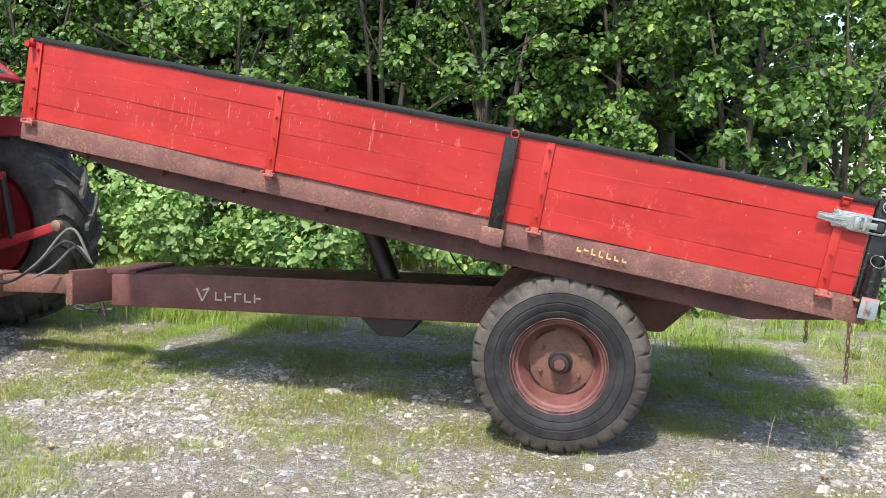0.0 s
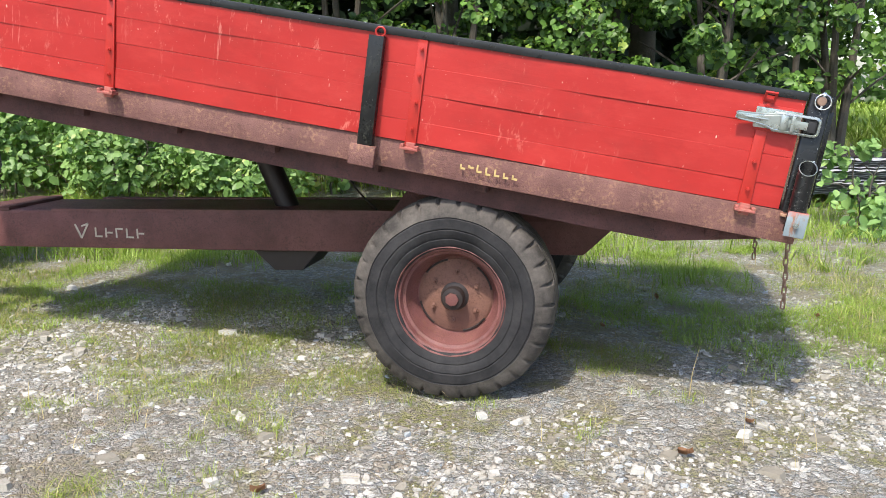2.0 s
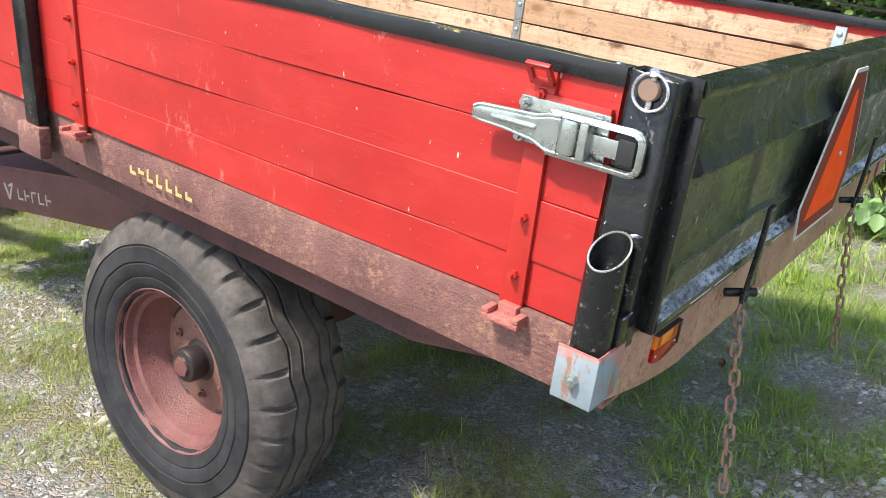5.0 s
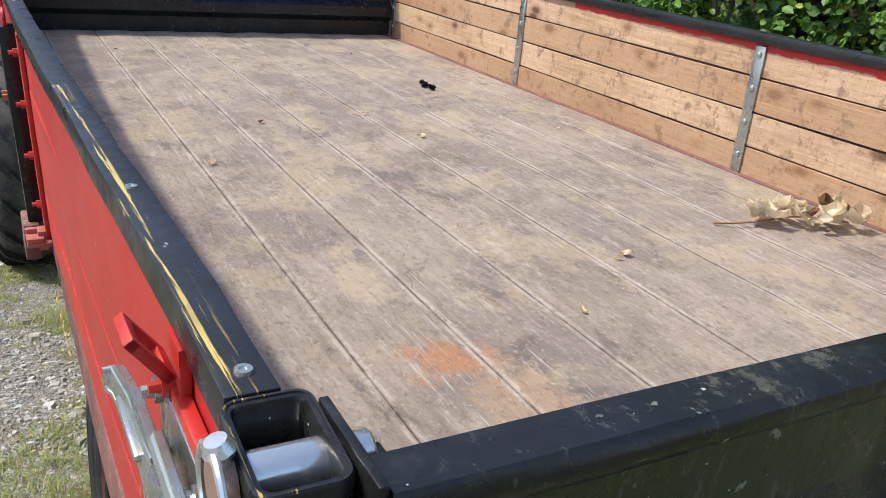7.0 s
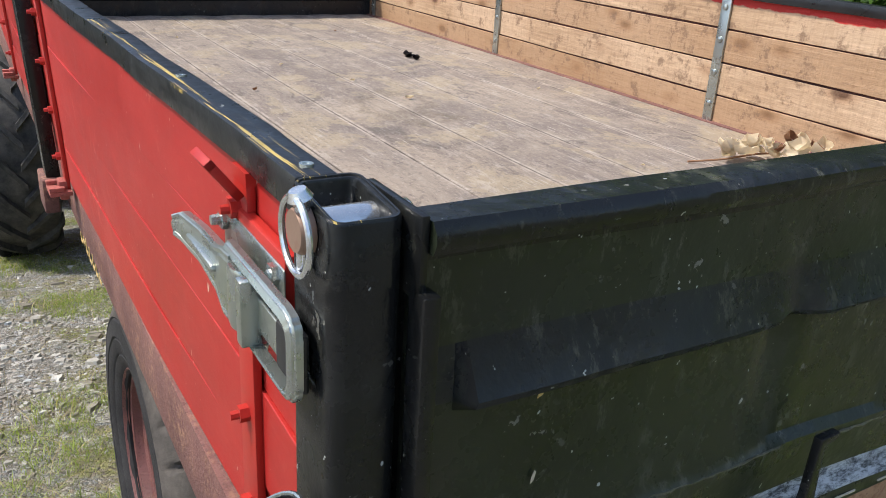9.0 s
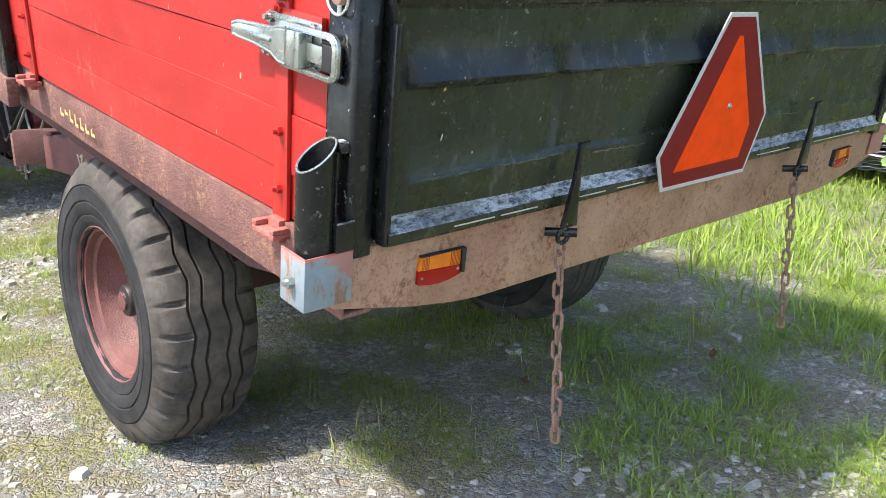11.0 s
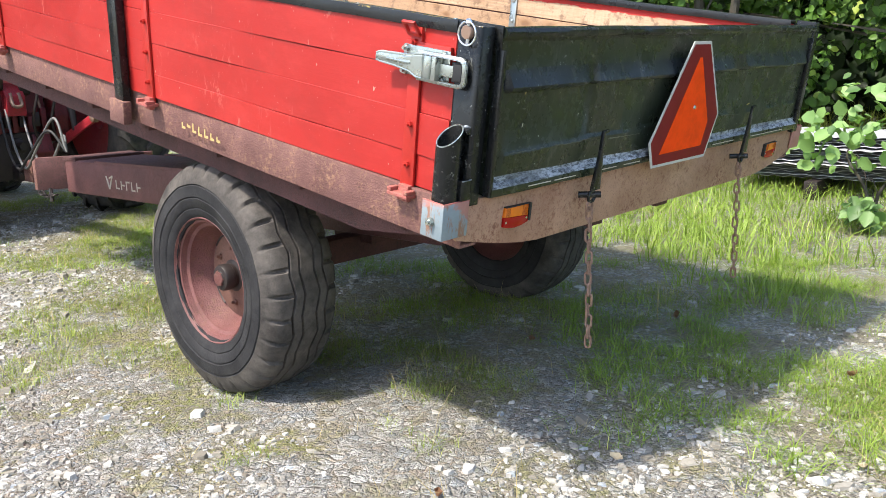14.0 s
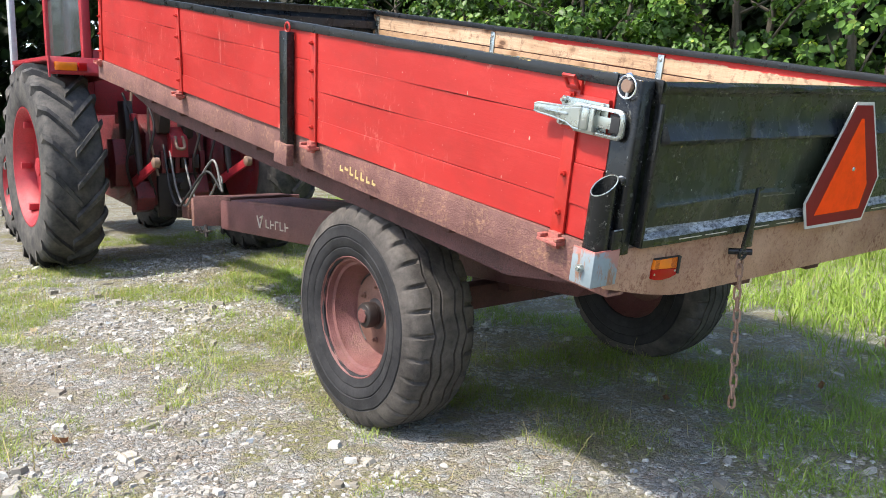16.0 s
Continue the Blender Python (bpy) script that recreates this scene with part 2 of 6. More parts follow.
def floor_wood():
    m = Mat("grey_weathered_plank", 0.82)
    grain = m.noise(9, 8, 0.8, m.at((0.22, 6, 1)))
    broad = m.noise(2.4, 7, 0.72, warp=0.4)
    c = m.mix(m.ramp(broad, (0.42, 0.0), (0.58, 1.0)), (0.225, 0.182, 0.155), (0.37, 0.3, 0.235))
    c = m.mix(m.ramp(m.random(), (0.0, 0.0), (1.0, 0.3)), c, (0.24, 0.205, 0.19))
    c = m.mix(m.ramp(grain, (0.48, 0.0), (0.62, 0.45)), c, (0.16, 0.13, 0.115))
    dark = m.ramp(m.noise(7, 8, 0.8, m.at((0.6, 1, 1), rot=(0, 0, 0.35), loc=(1, 4, 0)), 0.5), (0.55, 0.0), (0.62, 0.75))
    c = m.mix(dark, c, (0.12, 0.1, 0.09))
    tan = m.ramp(m.noise(3.4, 6, 0.7, m.at(loc=(3, 1, 0)), 0.3), (0.53, 0.0), (0.58, 0.6))
    c = m.mix(tan, c, (0.4, 0.32, 0.215))
    pale = m.ramp(m.noise(24, 8, 0.82, m.at((0.35, 1, 1), loc=(2, 7, 0))), (0.54, 0.0), (0.62, 0.45))
    c = m.mix(pale, c, (0.5, 0.43, 0.37))
    scuff = m.calc("MULTIPLY", m.ramp(m.noise(38, 4, 0.7, m.at((0.15, 2.4, 1), rot=(0, 0, -0.55))), (0.6, 0.0), (0.65, 0.8)), m.ramp(m.noise(2.1, 4, 0.6, m.at(loc=(6, 6, 0))), (0.48, 0.0), (0.58, 1.0)))
    c = m.mix(scuff, c, (0.5, 0.45, 0.4))
    # rust run by the tailgate and a dried puddle further in
    wob = m.calc("MULTIPLY", m.noise(7, 7, 0.75), 0.62)

    def blot(x, y, sx, sy):
        d = m.node("ShaderNodeVectorMath")
        d.operation = "DISTANCE"
        m.put(d.inputs[0], m.at((sx, sy, 0))), m.put(d.inputs[1], (x * sx, y * sy, 0))
        return m.calc("ADD", d.outputs["Value"], wob)

    c = m.mix(m.ramp(blot(-0.36, 0.56, 1.0, 1.9), (0.4, 0.7), (0.47, 0.0)), c, (0.4, 0.27, 0.175))
    c = m.mix(m.ramp(blot(-0.53, 0.5, 1.25, 1.7), (0.36, 0.75), (0.45, 0.0)), c, (0.42, 0.19, 0.085))
    c = m.mix(m.ramp(blot(-1.74, 1.02, 0.8, 1.2), (0.4, 0.0), (0.44, 0.5), (0.455, 0.5), (0.5, 0.0)), c, (0.16, 0.125, 0.085))
    c = m.mix(m.ramp(blot(-0.85, 0.5, 0.9, 2.4), (0.37, 0.6), (0.42, 0.0)), c, (0.46, 0.37, 0.26))
    # joints: dark, with dusty rims here and there
    gap = None
    for e in PLANK_EDGES[1:-1]:
        one = m.calc("ABSOLUTE", m.calc("SUBTRACT", m.axis(1), e))
        gap = one if gap is None else m.calc("MINIMUM", gap, one)
    rough_gap = m.calc("ADD", gap, m.calc("MULTIPLY", m.calc("SUBTRACT", m.noise(45, 5, 0.75), 0.5), 0.014))
    rim = m.calc("MULTIPLY", m.ramp(rough_gap, (0.007, 0.95), (0.013, 0.0)), m.ramp(m.noise(5, 6, 0.75, m.at(loc=(0, 3, 0))), (0.42, 0.1), (0.54, 0.9)))
    c = m.mix(rim, c, (0.52, 0.44, 0.375))
    line = m.calc("MULTIPLY", m.ramp(gap, (0.0022, 0.95), (0.0045, 0.0)), m.ramp(m.noise(9, 6, 0.75, m.at(loc=(8, 0, 0))), (0.38, 0.2), (0.52, 1.0)))
    c = m.mix(line, c, (0.07, 0.055, 0.045))
    # fine pits and grit
    c = m.mix(m.ramp(m.noise(85, 6, 0.8, m.at((0.55, 1, 1))), (0.52, 0.0), (0.62, 0.55)), c, (0.13, 0.105, 0.092))
    c = m.mix(m.ramp(m.noise(130, 4, 0.7, m.at((0.7, 1, 1), loc=(1, 1, 0))), (0.57, 0.0), (0.65, 0.4)), c, (0.55, 0.48, 0.41))
    m.colour(c)
    return m.bump(m.calc("ADD", grain, m.noise(75, 7, 0.8)), 0.6, 0.006).m


def rubber(name, base, dusty, amount):
    m = Mat(name, 0.75, 0.0, 0.3)
    c = m.mix(m.ramp(m.noise(7, 6, 0.7), (0.35, 0.0), (0.68, amount)), base, dusty)
    c = m.mix(m.ramp(m.noise(40, 5, 0.7), (0.5, 0.0), (0.7, 0.35)), c, tuple(v * 0.5 for v in base))
    m.colour(c)
    return m.bump(m.noise(90, 5, 0.7), 0.55, 0.003).m


def metal(name, colour, rough, metallic=0.85, wear=(0.3, 0.28, 0.26)):
    m = Mat(name, rough, metallic)
    m.colour(m.mix(m.ramp(m.noise(45, 5, 0.7), (0.55, 0.0), (0.75, 0.6)), colour, wear))
    m.rough(m.ramp(m.noise(20, 4), (0.3, rough * 0.8), (0.7, min(1, rough * 1.4))))
    return m.bump(m.noise(60, 3), 0.15, 0.002).m


def leafy(name, dark, light, edge):
    m = Mat(name, 0.46, 0.0, 0.35)
    g = m.t.nodes.new("ShaderNodeNewGeometry").outputs["Random Per Island"]
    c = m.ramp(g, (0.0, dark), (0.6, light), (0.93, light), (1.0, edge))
    # broad noise pulls whole clumps to dark, painting shade within the foliage
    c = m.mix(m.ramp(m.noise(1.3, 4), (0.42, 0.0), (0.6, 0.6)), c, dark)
    m.colour(c)
    out = m.t.nodes["Material Output"]
    tr = m.node("ShaderNodeBsdfTranslucent", Color=m.mix(1.0, c, (1.5, 1.7, 0.7), "MULTIPLY"))
    mx = m.node("ShaderNodeMixShader", Fac=0.22)
    m.t.links.new(m.b.outputs[0], mx.inputs[1])
    m.t.links.new(tr.outputs[0], mx.inputs[2])
    m.t.links.new(mx.outputs[0], out.inputs["Surface"])
    return m.m


def gravel():
    m = Mat("gravel_and_moss", 0.92, 0.0, 0.25)
    big, mid = m.noise(0.55, 5, 0.6), m.noise(2.6, 6, 0.68)
    bent = m.mix(0.035, m.co, m.node("ShaderNodeTexNoise", Vector=m.co, Scale=30.0, Detail=3.0).outputs["Color"])

    def layer(scale, low, high):
        tint = m.node("ShaderNodeSeparateColor", Color=m.cells(scale, bent, out="Color"))
        rim = m.cells(scale, bent, "DISTANCE_TO_EDGE")
        c = m.mix(m.ramp(tint.outputs[0], (0.05, 0.0), (0.95, 1.0)), low, high)
        c = m.mix(m.ramp(tint.outputs[1], (0.72, 0.0), (0.8, 0.5)), c, (0.3, 0.34, 0.37))
        c = m.mix(m.ramp(tint.outputs[2], (0.8, 0.0), (0.9, 0.6)), c, (0.4, 0.31, 0.21))
        return c, m.ramp(rim, (0.02, 0.0), (0.16, 1.0))

    coarse, top1 = layer(26, (0.34, 0.325, 0.295), (0.68, 0.665, 0.63))
    fine, top2 = layer(66, (0.31, 0.29, 0.25), (0.68, 0.655, 0.6))
    pick = m.ramp(m.noise(7, 5, 0.75), (0.47, 0.0), (0.53, 1.0))
    c = m.mix(pick, fine, coarse)
    tops = m.mix(pick, top2, top1)
    c = m.mix(1.0, c, m.ramp(m.noise(95, 6, 0.8), (0.34, 0.5), (0.62, 1.25)), "MULTIPLY")
    joint = m.mix(m.noise(50, 4, 0.7), (0.09, 0.076, 0.055), (0.26, 0.225, 0.165))
    c = m.mix(m.calc("MULTIPLY", m.ramp(tops, (0.05, 0.75), (0.45, 0.0)), m.ramp(m.noise(14, 6, 0.75), (0.42, 0.15), (0.58, 1.0))), c, joint)
    y = m.axis(1)
    soil = m.mix(m.ramp(m.noise(60, 6, 0.78), (0.35, 0.0), (0.65, 1.0)), (0.17, 0.14, 0.095), (0.5, 0.445, 0.355))
    c = m.mix(m.ramp(mid, (0.5, 0.0), (0.56, 0.8)), c, soil)
    earth = m.mix(m.ramp(m.noise(70, 6, 0.8), (0.35, 0.0), (0.65, 1.0)), (0.18, 0.14, 0.095), (0.58, 0.5, 0.39))
    back = m.calc("ADD", y, m.calc("ADD", m.calc("MULTIPLY", mid, 2.4), m.calc("MULTIPLY", m.noise(11, 5, 0.7), 0.8)))
    c = m.mix(m.ramp(back, (1.9, 0.0), (2.3, 0.8)), c, earth)
    moss = m.mix(m.ramp(m.noise(90, 5, 0.75), (0.35, 0.0), (0.65, 1.0)), (0.13, 0.145, 0.03), (0.47, 0.46, 0.18))
    band = m.calc("ADD", m.calc("MULTIPLY", y, 0.085), m.calc("ADD", m.calc("MULTIPLY", mid, 0.8), m.calc("MULTIPLY", big, 0.5)))
    green = m.ramp(band, (0.64, 0.0), (0.74, 0.8))
    green = m.calc("MULTIPLY", green, m.ramp(m.calc("MULTIPLY", y, 0.4), (0.0, 1.0), (0.4, 0.4)))
    c = m.mix(m.calc("MULTIPLY", green, m.ramp(m.noise(30, 6, 0.78), (0.46, 0.0), (0.52, 1.0))), c, moss)
    m.colour(c)
    h = m.calc("ADD", m.calc("MULTIPLY", tops, 0.9), m.calc("MULTIPLY", top2, 0.4))
    return m.bump(m.calc("ADD", h, m.calc("MULTIPLY", m.noise(110, 6, 0.75), 0.9)), 1.0, 0.014).m


def stone_mat():
    m = Mat("pale_grey_stone", 0.85, 0.0, 0.3)
    g = m.t.nodes.new("ShaderNodeNewGeometry").outputs["Random Per Island"]
    c = m.ramp(g, (0.0, (0.2, 0.18, 0.145)), (0.35, (0.35, 0.33, 0.29)), (0.8, (0.5, 0.485, 0.45)), (0.92, (0.58, 0.57, 0.54)), (1.0, (0.34, 0.38, 0.42)))
    c = m.mix(m.ramp(m.noise(60, 6, 0.75), (0.5, 0.0), (0.68, 0.6)), c, (0.2, 0.18, 0.14))
    return m.colour(c).bump(m.noise(70, 5, 0.7), 0.5, 0.006).m


def two_coat(name):
    m = Mat(name, 0.55)
    blue = m.mix(m.noise(30, 5, 0.7), (0.16, 0.21, 0.235), (0.29, 0.345, 0.38))
    blue = m.mix(m.ramp(m.noise(26, 6, 0.75, m.at((1, 1, 0.3))), (0.53, 0.0), (0.6, 0.9)), blue, (0.26, 0.12, 0.065))
    red = m.mix(m.noise(40, 5, 0.7), (0.33, 0.12, 0.1), (0.45, 0.24, 0.2))
    edge = m.calc("ADD", m.calc("MULTIPLY", m.axis(2), 7.0), m.calc("ADD", m.calc("MULTIPLY", m.axis(1), 3.0), m.noise(16, 6, 0.75)))
    m.colour(m.mix(m.ramp(edge, (0.44, 0.0), (0.54, 1.0)), blue, red))
    return m.bump(m.noise(50, 4), 0.3, 0.003).m


def flat(name, colour, rough=0.5, metallic=0.0, spec=0.5):
    m = Mat(name, rough, metallic, spec)
    m.colour(m.mix(m.ramp(m.noise(25, 5, 0.7), (0.4, 0.0), (0.75, 0.5)), colour, tuple(v * 0.62 for v in colour)))
    return m.bump(m.noise(60, 3), 0.12, 0.002).m


RED = painted_wood()
RED_STEEL = flat("red_painted_steel", (0.44, 0.024, 0.017), 0.45)
FOOT = rust("pinkish_red_steel", (0.34, 0.08, 0.065), (0.42, 0.13, 0.11), (0.3, 0.17, 0.12), 0.7, 0.65)
SILL = rust("rust_brown_sill", (0.13, 0.056, 0.05), (0.235, 0.112, 0.096), (0.4, 0.22, 0.13), 0.7)
REAR_RUST = rust("rust_brown_beam", (0.36, 0.195, 0.125), (0.52, 0.325, 0.22), (0.19, 0.07, 0.04), 1.0)
# red steel darkened in its colour for the shade under the bed
FRAME = rust("shaded_red_frame", (0.06, 0.024, 0.022), (0.125, 0.05, 0.047), (0.03, 0.022, 0.02))
CHASSIS = rust("maroon_chassis_paint", (0.1, 0.038, 0.037), (0.19, 0.078, 0.075), (0.06, 0.03, 0.026), 0.7, 0.55)
DISC = rust("rusty_wheel_disc", (0.14, 0.065, 0.05), (0.24, 0.12, 0.085), (0.1, 0.05, 0.035), 0.8)
BRACKET = two_coat("grey_blue_over_rust")
RIM = rust("faded_red_rim", (0.12, 0.04, 0.038), (0.24, 0.1, 0.092), (0.17, 0.08, 0.05), 1.0, 0.5)
CHAIN = rust("rusty_chain_steel", (0.22, 0.13, 0.09), (0.32, 0.2, 0.15), (0.14, 0.07, 0.04))
BLACK = gloss_paint("black_gloss_paint", (0.007, 0.0075, 0.008), (0.014, 0.015, 0.016), 0.2)
GREEN = gloss_paint("dark_green_gloss_paint", (0.015, 0.0195, 0.012), (0.026, 0.033, 0.021), 0.24)
# black gloss with the sky's blue reflection put into its colour
SKY_BLACK = gloss_paint("sky_tinted_black_gloss", (0.008, 0.0105, 0.014), (0.018, 0.023, 0.03), 0.25)
FOOTLEDGE = dusty_ledge()
# scuffed olive, paled for the light that the crease catches
LIT_SCRAPE = rust("lit_scraped_olive_paint", (0.045, 0.048, 0.03), (0.13, 0.125, 0.085), (0.24, 0.22, 0.17), 0.8, 0.5)
CAP = worn_cap()
PINE = bare_pine()
PLANK = floor_wood()
TYRE = rubber("worn_tyre_rubber", (0.013, 0.013, 0.015), (0.055, 0.053, 0.055), 0.7)
TREAD = rubber("dusty_tread_rubber", (0.038, 0.034, 0.032), (0.15, 0.132, 0.118), 0.85)
LUG_RUBBER = rubber("tractor_tyre_rubber", (0.034, 0.034, 0.037), (0.15, 0.137, 0.122), 0.8)
ZINC = metal("galvanised_steel", (0.44, 0.48, 0.46), 0.26, 0.85, (0.2, 0.21, 0.2))
STEEL = metal("bright_steel", (0.7, 0.72, 0.74), 0.2)
BOLT = metal("dull_bolt_steel", (0.3, 0.2, 0.15), 0.55, 0.5, (0.26, 0.11, 0.06))
DARK = flat("black_rubber_grip", (0.02, 0.02, 0.022), 0.6)
WHITE = flat("silver_white_sheeting", (0.55, 0.55, 0.53), 0.5)
MAROON = flat("dark_red_sheeting", (0.2, 0.011, 0.014), 0.5, 0.0, 0.15)
ORANGE = flat("orange_sheeting", (1.0, 0.075, 0.004), 0.55, 0.0, 0.1)
AMBER = flat("amber_lens", (0.8, 0.2, 0.012), 0.2)
AMBER_EDGE = flat("amber_lens_edge", (0.42, 0.09, 0.008), 0.25)
RED_LENS = flat("red_lens", (0.36, 0.006, 0.006), 0.15, 0.0, 0.25)
YELLOW = flat("faded_yellow_paint", (0.55, 0.4, 0.16), 0.7)
PALE = flat("pale_paint", (0.55, 0.5, 0.42), 0.7)
TRACTOR_RED = rust("tractor_red_paint", (0.32, 0.018, 0.028), (0.44, 0.028, 0.04), (0.12, 0.03, 0.03), 0.6, 0.4)
GREASE = flat("oily_dark_metal", (0.03, 0.022, 0.021), 0.5, 0.2)
HOSE = flat("grey_hose", (0.16, 0.16, 0.16), 0.5)
GLASS = flat("dark_cab_glass", (0.06, 0.07, 0.07), 0.08)
GROUND = gravel()
STONE = stone_mat()
# the near-black end stands in for shaded gaps inside the crowns
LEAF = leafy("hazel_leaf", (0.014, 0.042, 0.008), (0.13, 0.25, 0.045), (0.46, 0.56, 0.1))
# darkened copy of the leaf: deep woodland shade put into the colour
SHADE_LEAF = leafy("shaded_woodland_leaf", (0.008, 0.018, 0.006), (0.03, 0.06, 0.016), (0.07, 0.12, 0.03))
GRASS = leafy("grass_blade", (0.15, 0.2, 0.035), (0.32, 0.38, 0.09), (0.6, 0.54, 0.26))
LUSH = leafy("lush_grass_blade", (0.16, 0.24, 0.035), (0.32, 0.43, 0.085), (0.58, 0.56, 0.22))
STRAW = leafy("straw_blade", (0.3, 0.24, 0.12), (0.52, 0.43, 0.24), (0.62, 0.54, 0.34))
DRY = flat("dry_pale_leaf", (0.9, 0.79, 0.6), 0.8)
# brighter copy of the leaf: sunshine on the undergrowth put into the colour
SUNLIT_LEAF = leafy("sunlit_leaf", (0.08, 0.16, 0.045), (0.25, 0.4, 0.13), (0.52, 0.58, 0.2))
BROWN = flat("brown_dead_leaf", (0.32, 0.17, 0.09), 0.8)
BARK = rust("dark_bark", (0.05, 0.042, 0.034), (0.1, 0.085, 0.065), (0.13, 0.13, 0.1))
SHEET = flat("grey_roof_sheet", (0.46, 0.475, 0.5), 0.5)
OILY_RED = rust("oily_red_casting", (0.1, 0.012, 0.015), (0.19, 0.022, 0.028), (0.03, 0.02, 0.02), 1.0, 0.42)


# ---- building helpers ----
def part(name, bm, material, parent=None, label="", m=None, smooth=False):
    if isinstance(bm, bpy.types.Mesh):
        me = bm
    else:
        me = bpy.data.meshes.new(name)
        bm.to_mesh(me)
        bm.free()
    if not me.materials:
        for one in material if isinstance(material, (list, tuple)) else (material,):
            me.materials.append(one)
    if smooth or not isinstance(bm, bpy.types.Mesh):
        me.shade_smooth()
        me.set_sharp_from_angle(angle=radians(38))
    ob = new(name, me)
    ob.parent = parent
    if m is not None:
        ob.matrix_basis = m
    return tagged(ob, label)


def box(bm, x0, x1, y0, y1, z0, z1, bevel=0.0):
    v = [bm.verts.new((x, y, z)) for x in (x0, x1) for y in (y0, y1) for z in (z0, z1)]
    f = [bm.faces.new([v[i] for i in q]) for q in ((0, 1, 3, 2), (4, 6, 7, 5), (0, 4, 5, 1), (2, 3, 7, 6), (0, 2, 6, 4), (1, 5, 7, 3))]
    if bevel:
        edges = list({e for face in f for e in face.edges})
        bmesh.ops.bevel(bm, geom=edges, offset=bevel, segments=2, affect="EDGES", profile=0.5)
    return bm


def B(*a, bevel=0.002):
    return box(bmesh.new(), *a, bevel=bevel)


def prism(points, a, b, axis="y", bevel=0.0, bm=None):
    """A closed outline in the two other axes, drawn out from a to b along axis."""
    bm = bm or bmesh.new()
    def place(p, q, d):
        return {"y": (p, d, q), "x": (d, p, q), "z": (p, q, d)}[axis]
    ends = [[bm.verts.new(place(p, q, d)) for p, q in points] for d in (a, b)]
    n = len(points)
    fs = [bm.faces.new(ends[0]), bm.faces.new(ends[1][::-1])]
    fs += [bm.faces.new((ends[0][k], ends[1][k], ends[1][(k + 1) % n], ends[0][(k + 1) % n])) for k in range(n)]
    bmesh.ops.recalc_face_normals(bm, faces=fs)
    if bevel:
        bmesh.ops.bevel(bm, geom=list({e for f in fs for e in f.edges}), offset=bevel, segments=2, affect="EDGES", profile=0.5)
    return bm


def lathe(profile, n=48, axis="y", centre=(0, 0, 0), bm=None, close=False, caps=True):
    """Turns a list of (radius, along) round an axis."""
    bm = bm or bmesh.new()
    rings = []
    for r, a in profile:
        ring = []
        for k in range(n):
            t = 2 * math.pi * k / n
            p = {"y": (r * math.cos(t), a, r * math.sin(t)), "x": (a, r * math.cos(t), r * math.sin(t)), "z": (r * math.cos(t), r * math.sin(t), a)}[axis]
            ring.append(bm.verts.new(Vector(p) + Vector(centre)))
        rings.append(ring)
    fs = []
    for a, b in list(zip(rings, rings[1:])) + ([(rings[-1], rings[0])] if close else []):
        fs += [bm.faces.new((a[k], a[(k + 1) % n], b[(k + 1) % n], b[k])) for k in range(n)]
    if caps and not close:
        fs += [bm.faces.new(rings[0]), bm.faces.new(rings[-1][::-1])]
    bmesh.ops.recalc_face_normals(bm, faces=fs)
    return bm


def rod(points, r, n=10, closed=False, bm=None):
    """A round bar along a line of points."""
    bm = bm or bmesh.new()
    pts = [Vector(p) for p in points]
    rings, up, count = [], None, len(pts)
    for k, p in enumerate(pts):
        a = pts[(k - 1) % count] if closed or k else p
        b = pts[(k + 1) % count] if closed or k < count - 1 else p
        d = (b - a).normalized()
        if up is None:
            up = d.orthogonal().normalized()
        up = (up - up.dot(d) * d).normalized()
        side = d.cross(up)
        rad = r[k] if isinstance(r, (list, tuple)) else r
        rings.append([bm.verts.new(p + rad * (math.cos(2 * math.pi * j / n) * up + math.sin(2 * math.pi * j / n) * side)) for j in range(n)])
    fs = []
    for a, b in list(zip(rings, rings[1:])) + ([(rings[-1], rings[0])] if closed else []):
        fs += [bm.faces.new((a[j], a[(j + 1) % n], b[(j + 1) % n], b[j])) for j in range(n)]
    if not closed:
        fs += [bm.faces.new(rings[0][::-1]), bm.faces.new(rings[-1])]
    bmesh.ops.recalc_face_normals(bm, faces=fs)
    return bm


def circle(c, r, n=24, normal="y"):
    return [Vector(c) + Vector({"y": (r * math.cos(a), 0, r * math.sin(a)), "x": (0, r * math.cos(a), r * math.sin(a)), "z": (r * math.cos(a), r * math.sin(a), 0)}[normal]) for a in (2 * math.pi * k / n for k in range(n))]


def curve(points, steps=8):
    """A smooth line through points."""
    p = [Vector(q) for q in points]
    p = [2 * p[0] - p[1], *p, 2 * p[-1] - p[-2]]
    out = []
    for a, b, c, d in zip(p, p[1:], p[2:], p[3:]):
        for k in range(steps):
            t = k / steps
            out.append(0.5 * (2 * b + (c - a) * t + (2 * a - 5 * b + 4 * c - d) * t * t + (3 * b - a - 3 * c + d) * t ** 3))
    return out + [p[-2]]


def hexbolt(p, r=0.009, h=0.012, axis="y", way=-1, shank=0.008):
    """A hexagon head with the end of its thread."""
    x, y, z = p
    d = {"y": 1, "x": 0, "z": 2}[axis]
    c = [x, y, z]
    c[d] = 0
    bm = lathe([(r, p[d]), (r, p[d] + way * h)], 6, axis, c)
    return lathe([(r * 0.55, p[d] + way * h), (r * 0.5, p[d] + way * (h + shank))], 8, axis, c, bm)


